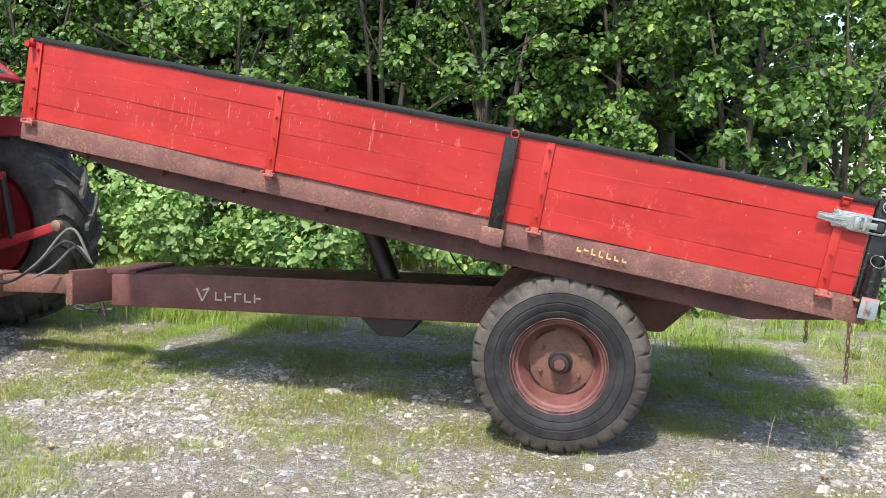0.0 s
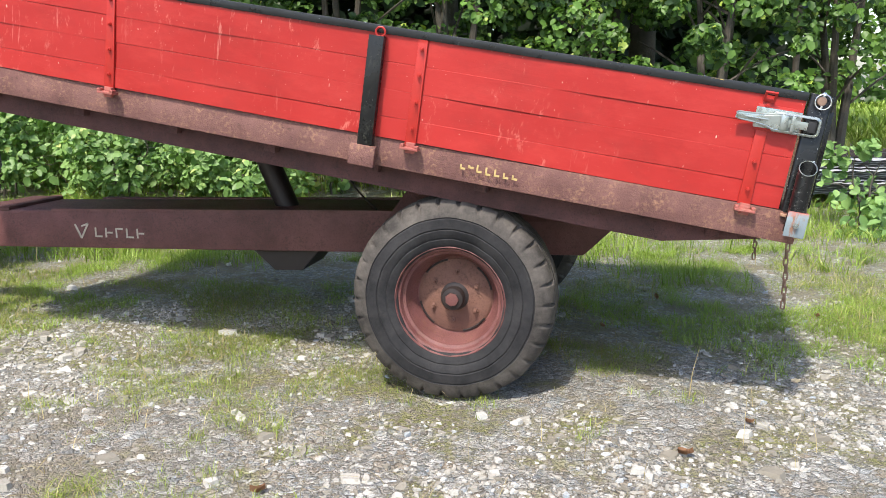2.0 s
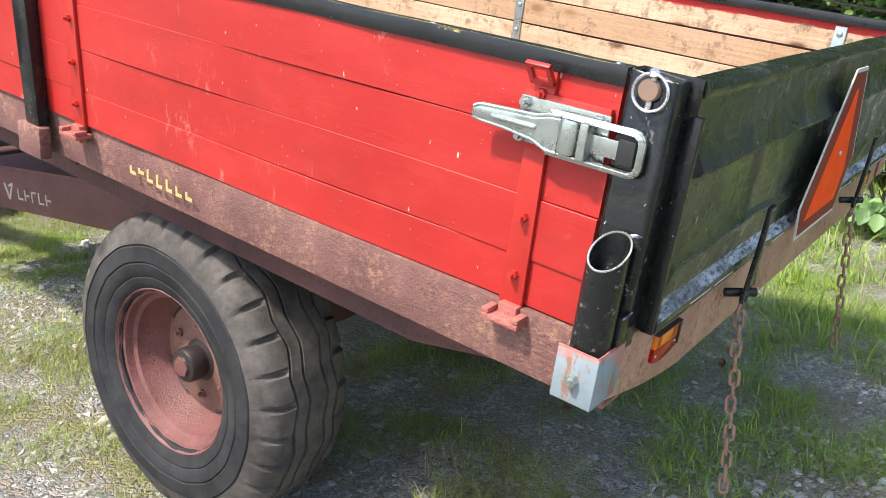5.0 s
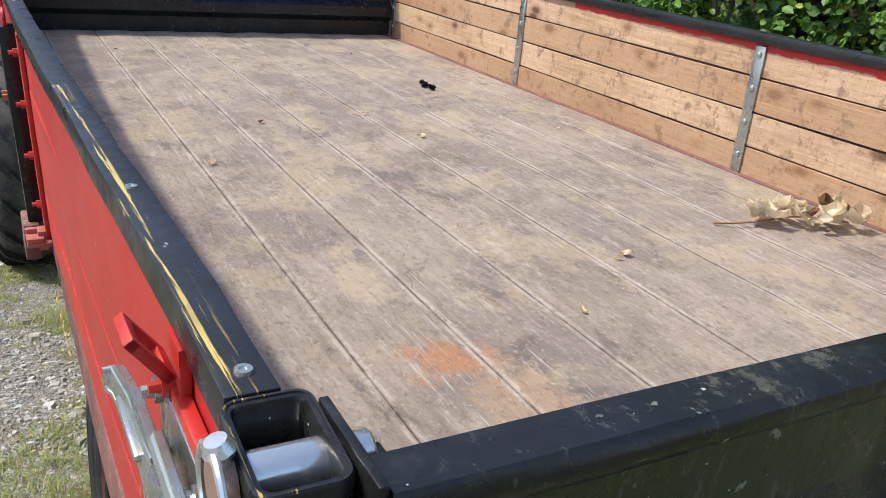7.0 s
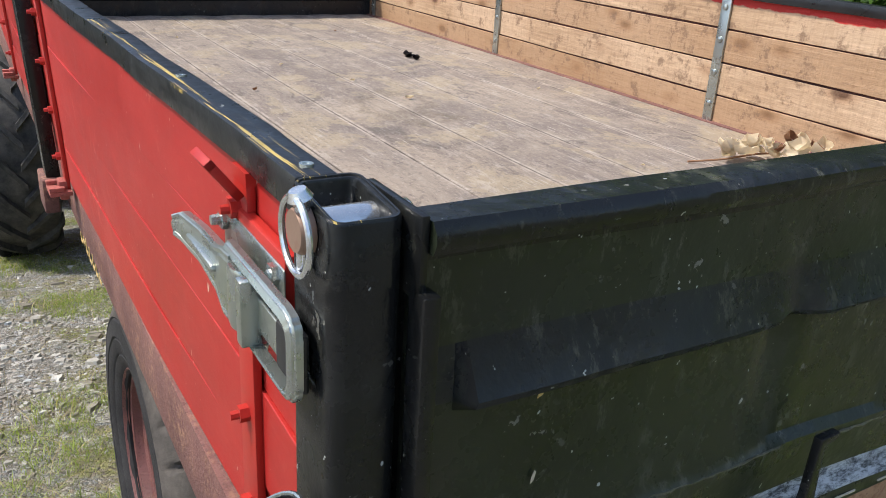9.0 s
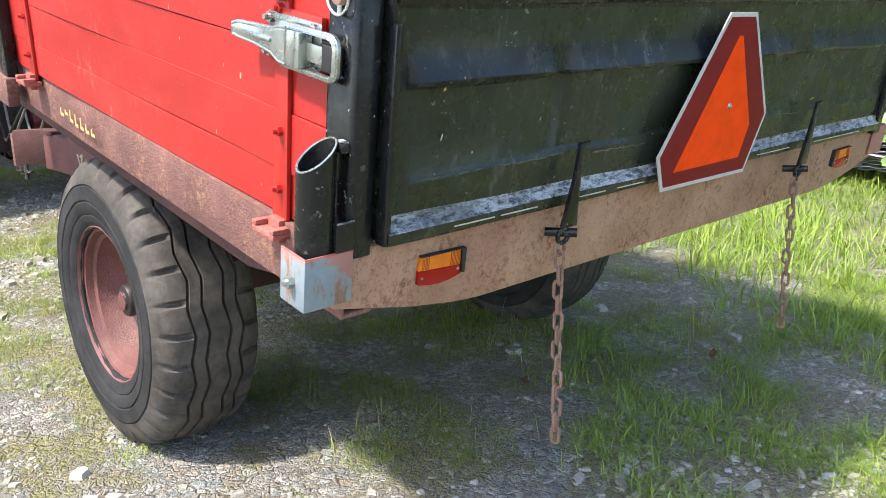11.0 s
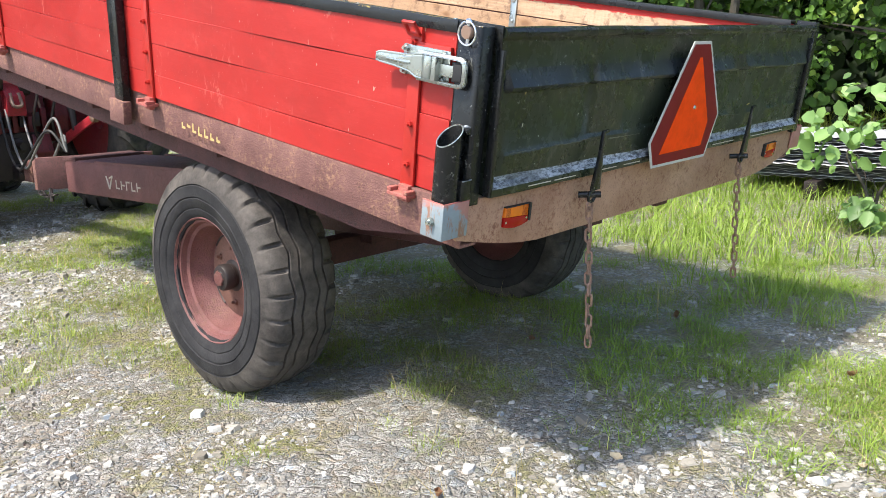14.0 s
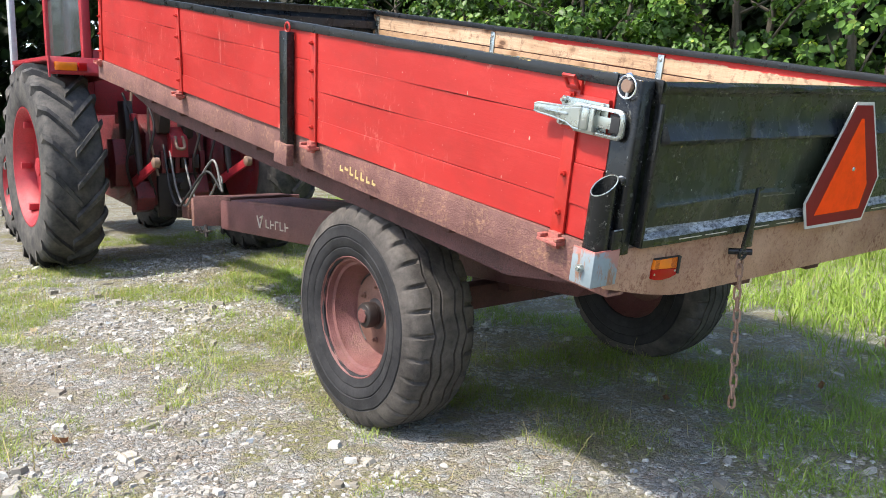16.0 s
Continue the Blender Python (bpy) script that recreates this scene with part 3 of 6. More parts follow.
def mesh_np(name, verts, faces):
    """A mesh from arrays of points and of equal-sided faces."""
    me = bpy.data.meshes.new(name)
    k = faces.shape[1]
    me.vertices.add(len(verts))
    me.vertices.foreach_set("co", np.ascontiguousarray(verts, dtype=np.float32).ravel())
    me.loops.add(faces.size)
    me.loops.foreach_set("vertex_index", np.ascontiguousarray(faces, dtype=np.int32).ravel())
    me.polygons.add(len(faces))
    me.polygons.foreach_set("loop_start", np.arange(0, faces.size, k, dtype=np.int32))
    me.update(calc_edges=True)
    return me


# ---- ground ----
GRID = np.random.RandomState(7).rand(8, 128, 128)


def soft_noise(x, y, size, layer):
    """Smooth random values from 0 to 1 over the plan."""
    x, y = np.asarray(x) / size + 500.0, np.asarray(y) / size + 500.0
    i, j = np.floor(x).astype(int), np.floor(y).astype(int)
    u, v = x - i, y - j
    u, v = u * u * (3 - 2 * u), v * v * (3 - 2 * v)
    g = GRID[layer]
    a, b, c, d = g[i % 128, j % 128], g[(i + 1) % 128, j % 128], g[i % 128, (j + 1) % 128], g[(i + 1) % 128, (j + 1) % 128]
    return a * (1 - u) * (1 - v) + b * u * (1 - v) + c * (1 - u) * v + d * u * v


def ground_height(x, y):
    rough = (soft_noise(x, y, 0.9, 0) - 0.5) * 0.03 + (soft_noise(x, y, 0.22, 1) - 0.5) * 0.018 + (soft_noise(x, y, 0.08, 2) - 0.5) * 0.01
    return -0.02 + rough + 0.05 * np.clip(np.asarray(y) - 4.5, 0, 8) * (1 + 0.4 * (soft_noise(x, y, 1.6, 3) - 0.5))


def spread(lo, hi, step, far):
    out = list(np.arange(lo, hi + 1e-6, step))
    d = step
    while out[-1] < far:
        d *= 1.35
        out.append(out[-1] + d)
    d = step
    while out[0] > -far:
        d *= 1.35
        out.insert(0, out[0] - d)
    return np.array(out)


gx, gy = spread(-7, 4.5, 0.06, 400), spread(-3.6, 7, 0.06, 400)
mx, my = np.meshgrid(gx, gy, indexing="ij")
pts = np.stack([mx, my, ground_height(mx, my)], -1).reshape(-1, 3)
ids = np.arange(len(pts)).reshape(len(gx), len(gy))
quads = np.stack([ids[:-1, :-1], ids[1:, :-1], ids[1:, 1:], ids[:-1, 1:]], -1).reshape(-1, 4)
ground = part("ground", mesh_np("ground", pts, quads), GROUND, smooth=True)
tagged(ground, "pale gravel yard with moss, soil and thin grass", "ground", kind="structure")


# ---- trailer ----
TILT = 9.8
BED = Matrix.Translation((1.1274, 0, 0.8137)) @ Matrix.Rotation(radians(TILT), 4, "Y") @ Matrix.Rotation(radians(1.2), 4, "X")
trailer = tagged(new("tipping_trailer"), "red wooden-sided farm trailer with tipped bed and rusty frame", "trailer")
FRONT, SIDE_END, WIDE = -3.97, 0.124, 1.96
STRAPS = (0.0, -1.26, -2.575, -3.935)
ROWS = (0.02, 0.103, 0.207, 0.311, 0.43)


REAR = BED @ Matrix.Translation((-0.008, 0, 0))
BEAM = BED @ Matrix.Translation((-0.02, 0.0, -0.006))
LATCH = BED @ Matrix.Translation((-0.014, 0, -0.008)) @ Matrix.Diagonal((1, 0.52, 1, 1))
CORNER = BED @ Matrix.Translation((-0.014, 0, -0.008))


def bed_part(name, bm, material, parent=None, label="", smooth=False, base=None):
    """A part in the bed's own axes: x to the rear, y across, z up from the floor.
    The near side bows outwards between its ends."""
    if base is None:
        for v in bm.verts:
            if v.co.y < 0.062 and v.co.x < 0:
                v.co.y -= 0.047 * math.sin(math.pi * min(1, -v.co.x / 3.97)) * (0.5 + 0.5 * min(1, max(0, v.co.z / 0.44)))
    return part(name, bm, material, parent or trailer, label, None if parent else (base or BED), smooth)


def side(y0, y1, face, out):
    """One side of four boards with its steel cap; out: the way it faces, along y."""
    inside = B(FRONT + 0.01, SIDE_END - 0.005, y0 + 0.008, y1 - 0.008, 0.024, 0.42, bevel=0)
    bmesh.ops.subdivide_edges(inside, edges=[e for e in inside.edges if abs(e.verts[0].co.x - e.verts[1].co.x) > 1], cuts=40)
    core = bed_part("side_panel", inside, RED if out < 0 else FRAME, label="four-board side panel")
    slit = 0.0004 if out < 0 else 0.003
    for low, high in zip(ROWS if out < 0 else (0.012, *ROWS[1:]), ROWS[1:]):
        board = bmesh.new()
        n = 40
        box(board, FRONT, SIDE_END, y0, y1, low + slit, high - slit)
        bmesh.ops.subdivide_edges(board, edges=[e for e in board.edges if abs(e.verts[0].co.x - e.verts[1].co.x) > 1], cuts=n)
        bmesh.ops.bevel(board, geom=[e for e in board.edges if abs(e.verts[0].co.z - e.verts[1].co.z) < 1e-5 and abs(e.verts[0].co.y - e.verts[1].co.y) < 1e-5], offset=0.0008 if out < 0 else 0.0014, segments=1, affect="EDGES")
        for v in board.verts:
            v.co.y += 0.0016 * math.sin(3.1 * v.co.x + 40 * low) + 0.001 * math.sin(8.3 * v.co.x + low * 90)
            v.co.z += 0.0008 * math.sin(5.0 * v.co.x + low * 30)
        bed_part("board", board, face, core)
    a, b = (y0 - 0.007, y1 + 0.003) if out < 0 else (y0 - 0.016, y1 + 0.007)
    lip = [(a, 0.411), (a, 0.44), (b, 0.44), (b, 0.432), (a + 0.006, 0.432), (a + 0.006, 0.411)] if out < 0 else [(b, 0.402), (b, 0.44), (a, 0.44), (a, 0.41), (a + 0.005, 0.41), (a + 0.005, 0.432), (b - 0.006, 0.432), (b - 0.006, 0.402)]
    cap = prism(lip, FRONT - 0.005, SIDE_END + 0.004, "x", 0.0016)
    bmesh.ops.subdivide_edges(cap, edges=[e for e in cap.edges if abs(e.verts[0].co.x - e.verts[1].co.x) > 1], cuts=60)
    for v in cap.verts:
        w = noise.noise(Vector((v.co.x * 3.0, out, 0))) * 0.003 + noise.noise(Vector((v.co.x * 11, out, 2))) * 0.0015
        v.co.z += w
        v.co.y += w * 0.8
    bed_part("cap_rail", cap, CAP, core, "black steel cap worn through to yellow")
    return core


near = side(0.0, 0.022, RED, -1)
for x in (0.105, -0.23, -1.5, -2.8):
    bed_part("cap_screw", lathe([(0.0058, 0.4395), (0.0054, 0.442), (0.0028, 0.442), (0.0024, 0.441)], 14, "z", (x, 0.01, 0)), ZINC, near, "galvanised countersunk screw")
far = side(1.932, WIDE, PINE, 1)
for k, x in enumerate(STRAPS):
    bm = prism([(x - 0.022, -0.012), (x + 0.024, -0.012), (x + 0.019, 0.4), (x - 0.017, 0.4)], -0.009, -0.0005, "y", 0.0015)
    box(bm, x - 0.017, x + 0.019, -0.009, 0.0, 0.398, 0.41)
    bed_part("strap", bm, RED_STEEL, near, "red steel strap")
    bm = B(x - 0.036, x + 0.036, -0.046, 0.0, -0.016, -0.006, bevel=0.002)
    box(bm, x - 0.036, x - 0.022, -0.046, -0.014, -0.006, 0.004, 0.002)
    box(bm, x + 0.022, x + 0.036, -0.046, -0.014, -0.006, 0.004, 0.002)
    box(bm, x - 0.018, x + 0.018, -0.024, -0.006, -0.03, 0.012, 0.002)
    bmesh.ops.translate(bm, verts=bm.verts, vec=(0.006, 0, 0.01))
    bed_part("hinge_foot", bm, FOOT, near)
    for z in (0.073, 0.175, 0.277, 0.375):
        if k == 0 and z > 0.25 and z < 0.35:
            continue
        bed_part("bolt", hexbolt((x + 0.002 * math.sin(9 * z), -0.009, z), 0.0085, 0.009), RED_STEEL, near)
for x in (-0.02, -1.262, -2.555, -3.85):
    bm = B(x - 0.019, x + 0.019, 1.924, 1.9315, 0.016, 0.402, bevel=0.001)
    bed_part("inner_strap", bm, ZINC, far, "galvanised strap")
    for z in (0.073, 0.175, 0.277, 0.377):
        bed_part("bolt", lathe([(0.0105, 1.924), (0.009, 1.919), (0.004, 1.9165)], 12, "y", (x, 0, z)), ZINC, far)

# front wall
bm = prism([(FRONT + 0.005, -0.05), (FRONT + 0.06, -0.05), (FRONT + 0.06, 0.09), (FRONT + 0.095, 0.12), (FRONT + 0.095, 0.17), (FRONT + 0.06, 0.2), (FRONT + 0.06, 0.29), (FRONT + 0.095, 0.31), (FRONT + 0.095, 0.36), (FRONT + 0.06, 0.39), (FRONT + 0.06, 0.43), (FRONT + 0.1, 0.43), (FRONT + 0.1, 0.44), (FRONT + 0.005, 0.44)], 0.03, 1.93)
# bluish light on the wall's ribs is in the material colour
bed_part("front_wall", bm, SKY_BLACK, label="black ribbed steel front wall")
for y in (-0.05, 1.94):
    bed_part("front_pin", lathe([(0.016, y), (0.016, y + 0.07)], 14, "y", (FRONT - 0.005, 0, 0.395)), RED_STEEL)
bed_part("front_corner", B(FRONT - 0.03, FRONT, 0.0, 0.03, 0.02, 0.425), RED_STEEL)

# floor planks
bed_floor = bed_part("bed_floor", B(FRONT + 0.06, 0.19, 0.04, 1.92, -0.05, -0.005, bevel=0), PLANK, label="grey weathered plank floor")
for a, b in zip(PLANK_EDGES, PLANK_EDGES[1:]):
    plank = bmesh.new()
    box(plank, FRONT + 0.062, 0.191, a + 0.001, b - 0.001, -0.005, 0.013)
    bmesh.ops.subdivide_edges(plank, edges=[e for e in plank.edges if abs(e.verts[0].co.x - e.verts[1].co.x) > 1], cuts=40)
    bmesh.ops.subdivide_edges(plank, edges=[e for e in plank.edges if abs(e.verts[0].co.y - e.verts[1].co.y) > 0.1], cuts=4)
    for v in plank.verts:
        if v.co.z > 0.005:
            u = (v.co.y - a) / (b - a) - 0.5
            v.co.z += 0.0042 * (1 - 4 * u * u) + 0.0022 * noise.noise(Vector((v.co.x * 1.7, v.co.y * 6, 3)))
    bed_part("plank", plank, PLANK, bed_floor, smooth=True)

# sills and underframe of the bed
for y0, y1, f in ((-0.012, 0.05, -1), (WIDE - 0.05, WIDE + 0.012, 1)):
    o, i = (y0, y1) if f < 0 else (y1, y0)
    t = 0.006 * (1 if f < 0 else -1)
    sill = prism([(o, 0.018), (i, 0.018), (i, 0.012), (o + t, 0.012), (o + t, -0.086), (i, -0.086), (i, -0.094), (o, -0.094)], FRONT - 0.01, 0.2, "x", 0.0015)
    bed_part("sill", sill, SILL, label="rust-brown steel side sill")
for y in (0.07, 1.78):
    bed_part("floor_beam", prism([(FRONT + 0.06, -0.094), (FRONT + 0.75, -0.19), (-0.25, -0.19), (0.1, -0.11), (0.1, -0.06), (FRONT + 0.06, -0.06)], y, y + 0.08), FRAME)
for x in np.linspace(FRONT + 0.3, -0.1, 9):
    bed_part("cross_member", B(x, x + 0.05, 0.05, 1.91, -0.13, -0.06), FRAME)
bed_part("tipping_rail", B(-2.6, 0.1, 0.72, 0.8, -0.2, -0.06), FRAME)
bed_part("tipping_rail", B(-2.6, 0.1, 1.14, 1.22, -0.2, -0.06), FRAME)

# stake post with its pocket
post_x = -1.435
bm = prism([(post_x - 0.03, -0.003), (post_x - 0.03, -0.034), (post_x + 0.03, -0.034), (post_x + 0.03, -0.003), (post_x + 0.024, -0.003), (post_x + 0.024, -0.014), (post_x - 0.01, -0.014), (post_x - 0.01, -0.003)], -0.02, 0.4, "z", 0.002)
stake = bed_part("stake_post", bm, BLACK, label="black steel stake post")
bed_part("ring", rod(circle((post_x + 0.01, -0.02, 0.415), 0.018, 16), 0.004, 8, True), RED_STEEL, stake)
bm = B(post_x - 0.055, post_x + 0.05, -0.046, -0.0135, -0.1, -0.018, bevel=0.004)
bed_part("stake_pocket", bm, SILL)

# faded writing on the sill, as strokes
for k, (dx, h, z) in enumerate(((0, 0.02, -0.035), (0.032, 0.012, -0.03), (0.065, 0.03, -0.032), (0.1, 0.03, -0.036), (0.135, 0.028, -0.036), (0.17, 0.022, -0.04), (0.205, 0.018, -0.041))):
    bm = B(-1.05 + dx, -1.028 + dx, -0.0135, -0.0125, z - h / 2, z - h / 2 + 0.008, bevel=0)
    box(bm, -1.05 + dx, -1.043 + dx, -0.0135, -0.0125, z - h / 2, z + h / 2)
    bed_part("paint_mark", bm, YELLOW)

# corner post, pin and ring
P0, P1, Q0, Q1 = 0.146, 0.222, -0.013, 0.0395


def round_box(x0, x1, y0, y1, r, n=5):
    out = []
    for cx, cy, a0 in ((x1 - r, y1 - r, 0), (x0 + r, y1 - r, 90), (x0 + r, y0 + r, 180), (x1 - r, y0 + r, 270)):
        out += [(cx + r * math.cos(radians(a0 + 90 * k / n)), cy + r * math.sin(radians(a0 + 90 * k / n))) for k in range(n + 1)]
    return out


bm = bmesh.new()
rings = []
for outline, z in ((round_box(P0, P1, Q0, Q1, 0.011), 0.024), (round_box(P0, P1, Q0, Q1, 0.011), 0.443), (round_box(P0 + 0.001, P1 - 0.001, Q0 + 0.001, Q1 - 0.001, 0.01), 0.4445), (round_box(P0 + 0.0055, P1 - 0.0055, Q0 + 0.0055, Q1 - 0.0055, 0.0065), 0.444), (round_box(P0 + 0.0065, P1 - 0.0065, Q0 + 0.0065, Q1 - 0.0065, 0.006), 0.442), (round_box(P0 + 0.0065, P1 - 0.0065, Q0 + 0.0065, Q1 - 0.0065, 0.006), 0.3)):
    rings.append([bm.verts.new((x, y, z + (0 if z < 0.4 else 0.008 * (0.5 - (x - P0) / (P1 - P0))))) for x, y in outline])
for a, b in zip(rings, rings[1:]):
    for k in range(len(a)):
        bm.faces.new((a[k], a[(k + 1) % len(a)], b[(k + 1) % len(a)], b[k]))
bm.faces.new(rings[0][::-1]), bm.faces.new(rings[-1])
bmesh.ops.recalc_face_normals(bm, faces=bm.faces)
corner = bed_part("corner_post", bm, BLACK, label="black steel rear corner post", base=CORNER, smooth=True)
bed_part("bare_edge", rod([(x, y, 0.4445 + 0.008 * (0.5 - (x - P0) / (P1 - P0))) for x, y in round_box(P0 + 0.002, P1 - 0.002, Q0 + 0.002, Q1 - 0.002, 0.009)], 0.0012, 5, True), CAP, corner)
bed_part("hinge_pin", lathe([(0.012, -0.018), (0.0135, -0.017), (0.0135, 0.058), (0.012, 0.06)], 20, "y", (0.184, 0, 0.426)), STEEL, corner, "bright steel hinge pin")
bed_part("pin_end", lathe([(0.0145, -0.024), (0.0165, -0.0205), (0.0165, -0.0135)], 16, "y", (0.184, 0, 0.426)), BOLT, corner)
bed_part("linch_ring", rod(circle((0.188, -0.024, 0.424), 0.026, 28), 0.0024, 8, True), STEEL, corner, "sprung linch pin ring")
bed_part("linch_pin", rod([(0.187, -0.0185, 0.4), (0.187, -0.0185, 0.444), (0.187, -0.02, 0.449), (0.187, -0.022, 0.455)], [0.0045, 0.005, 0.009, 0.006], 10), STEEL, corner)
bm = B(0.155, 0.238, 0.041, 0.047, 0.385, 0.446, bevel=0.001)
bed_part("hinge_ear", bm, BLACK, corner)
# added black filler that stops light showing between post and tailgate
bed_part("gap_plate", B(0.15, 0.17, 0.037, 0.082, 0.02, 0.405), BLACK, corner)
bed_part("corner_post", B(P0, P1, WIDE - 0.036, WIDE + 0.016, 0.016, 0.445, bevel=0.006), BLACK)

# round stake socket with a slanting mouth
bm = bmesh.new()
n, rings = 28, []
for r, up in ((0.031, 0), (0.031, 1), (0.0272, 1), (0.0272, 0)):
    ring = []
    for k in range(n):
        a = 2 * math.pi * k / n
        x, y = r * math.cos(a), r * math.sin(a)
        ring.append(bm.verts.new((0.176 + x, -0.053 + y, (0.186 + 0.8 * y + 0.1 * x) if up else -0.046)))
    rings.append(ring)
for a, b in zip(rings, rings[1:] + rings[:1]):
    for k in range(n):
        bm.faces.new((a[k], a[(k + 1) % n], b[(k + 1) % n], b[k]))
bmesh.ops.recalc_face_normals(bm, faces=bm.faces)
socket = bed_part("stake_socket", bm, BLACK, label="round black steel tube with slanting open mouth", smooth=True)
rim_line = [(2 * math.pi * k / 28) for k in range(28)]
bm = rod([(0.176 + 0.0292 * math.cos(a), -0.053 + 0.0292 * math.sin(a), 0.186 + 0.8 * 0.0292 * math.sin(a) + 0.0029 * math.cos(a)) for a in rim_line], 0.0018, 6, True)
bed_part("bare_edge", bm, ZINC, socket)
bed_part("weld", B(0.184, 0.206, -0.029, -0.01, 0.19, 0.206, bevel=0.006), BLACK, socket)
bed_part("weld_bead", rod([(0.186, -0.024, 0.2065), (0.196, -0.02, 0.209), (0.203, -0.014, 0.207)], [0.0025, 0.0035, 0.002], 6), FOOTLEDGE, socket, "silvery weld bead")
weld_bracket = bed_part("weld_bracket", B(0.18, 0.211, -0.036, 0.0, 0.018, 0.082, bevel=0.002), BLACK, socket)
bed_part("bare_edge", rod([(0.211, -0.035, 0.082), (0.211, -0.018, 0.0825), (0.2105, -0.002, 0.083)], 0.0016, 6), FOOTLEDGE, weld_bracket)

# corner brackets of the rear beam
for f in (0, 1):
    def yy(v):
        return v if not f else WIDE - v
    line = [(0.162, -0.092), (0.232, -0.092), (0.232, -0.002), (0.2265, -0.002), (0.2265, -0.087), (0.162, -0.087)]
    bm = prism([(x, yy(y)) for x, y in line], -0.05, 0.038, "z", 0.0015)
    bracket = bed_part("corner_bracket", bm, BRACKET, label="grey-blue bracket with red flaking paint", base=BEAM)
    bed_part("worn_edge", rod([(0.162, yy(-0.0895), 0.038), (0.2292, yy(-0.0895), 0.038), (0.2292, yy(-0.002), 0.038)], 0.0026, 6), FOOT, bracket, "pinkish red top edge")
    bed_part("bracket_foot", B(0.172, 0.226, *sorted((yy(-0.0865), yy(-0.03))), -0.05, -0.045, bevel=0), REAR_RUST, bracket)
    bed_part("bolt", hexbolt((0.196, yy(-0.092), -0.008), 0.01, 0.01, "y", 1 if f else -1, 0.006), ZINC, bracket)

# rear beam with lamps
low = [(-0.03, -0.062), (0.136, -0.1), (0.234, -0.116), (0.3, -0.122), (1.66, -0.122), (1.73, -0.116), (1.83, -0.1), (1.99, -0.062)]
bm = prism([(-0.03, 0.034), *low, (1.99, 0.034)], 0.214, 0.224, "x", 0.001)
beam = bed_part("rear_beam", bm, REAR_RUST, label="rust-brown steel rear cross beam", base=BEAM)
bed_part("beam_flange", prism([(0.15, 0.008), (0.214, 0.008), (0.214, 0.016), (0.15, 0.016)], -0.03, 1.99), REAR_RUST, beam)
bed_part("beam_flange", prism([(0.16, -0.12), (0.214, -0.12), (0.214, -0.112), (0.16, -0.112)], 0.24, 1.72), REAR_RUST, beam)
for f in (0, 1):
    def mirror(points):
        return points if not f else [(WIDE - p, q) for p, q in points]
    amber = prism(mirror([(0.139, -0.031), (0.237, -0.038), (0.236, -0.007), (0.142, -0.006)]), 0.2242, 0.232, "x", 0.001)
    lamp = bed_part("tail_lamp", amber, AMBER, label="amber and red rear lamp", base=BEAM)
    red = prism(mirror([(0.1395, -0.057), (0.162, -0.062), (0.185, -0.0645), (0.215, -0.062), (0.239, -0.056), (0.237, -0.0384), (0.139, -0.0314)]), 0.2242, 0.2325, "x", 0.001)
    bed_part("red_lens", red, RED_LENS, lamp)
    plate = prism(mirror([(0.2395, -0.053), (0.247, -0.0545), (0.2475, -0.006), (0.1425, -0.0035), (0.142, -0.0055), (0.2365, -0.0065)]), 0.2242, 0.2345, "x")
    bed_part("lamp_surround", plate, DARK, lamp)
    for p in (0.146, 0.1495, 0.153, 0.1565, 0.16, 0.212, 0.2155, 0.219, 0.2225, 0.226, 0.2295, 0.233):
        low_end = -0.0295 - 0.0715 * (p - 0.142)
        rib = rod([(0.232, q if not f else WIDE - q, z) for q, z in ((p, low_end), (p + 0.0012, (low_end - 0.008) / 2), (p + 0.0008, -0.0082))], 0.0009, 5)
        bed_part("lens_rib", rib, AMBER_EDGE, lamp)
    for p, z in ((0.147, -0.045), (0.231, -0.044)):
        bed_part("lens_screw", lathe([(0.003, 0.2325), (0.0026, 0.2338)], 10, "x", (0, p if not f else WIDE - p, z)), ZINC, lamp)

# tailgate: pressed steel sheet with two ridges and a foot ledge
profile = [(0.2, 0.036), (0.241, 0.036), (0.2435, 0.04), (0.243, 0.057), (0.24, 0.061), (0.2305, 0.068), (0.2285, 0.08), (0.2345, 0.138), (0.2265, 0.15), (0.2265, 0.284), (0.243, 0.292), (0.246, 0.299), (0.2265, 0.344), (0.2265, 0.41), (0.2275, 0.418), (0.238, 0.42), (0.242, 0.428), (0.241, 0.436), (0.234, 0.442), (0.2, 0.441), (0.198, 0.43), (0.2, 0.4)]
bm = bmesh.new()
cols = np.linspace(0.048, 1.912, 200)
rows = []
for y in cols:
    row = []
    for k, (x, z) in enumerate(profile):
        inner = 0.085 < y < 1.88
        if 7 <= k <= 12 and not inner:
            x = 0.2265
        if k == 7:
            z += 0.008 * noise.noise(Vector((y * 7, 0.4, 1)))
        dent = noise.noise(Vector((y * 2.6, z * 9, 0.3))) * 0.005 + noise.noise(Vector((y * 9, z * 22, 4))) * 0.002
        for dy, dz, deep, wide in ((0.43, 0.29, 0.014, 0.022), (0.62, 0.33, 0.008, 0.05), (1.3, 0.3, 0.012, 0.05), (1.62, 0.2, 0.008, 0.06), (0.75, 0.15, 0.006, 0.06)):
            dent -= deep * math.exp(-((y - dy) / wide) ** 2 - ((z - dz) / 0.03) ** 2)
        lift = noise.noise(Vector((y * 3.3, k * 0.7, 8))) * (0.006 if 5 < k < 14 else 0.003)
        row.append(bm.verts.new((x + (dent if 2 < k < 18 else 0), y, (z + lift) * (1 if k < 12 else 0.982))))
    rows.append(row)
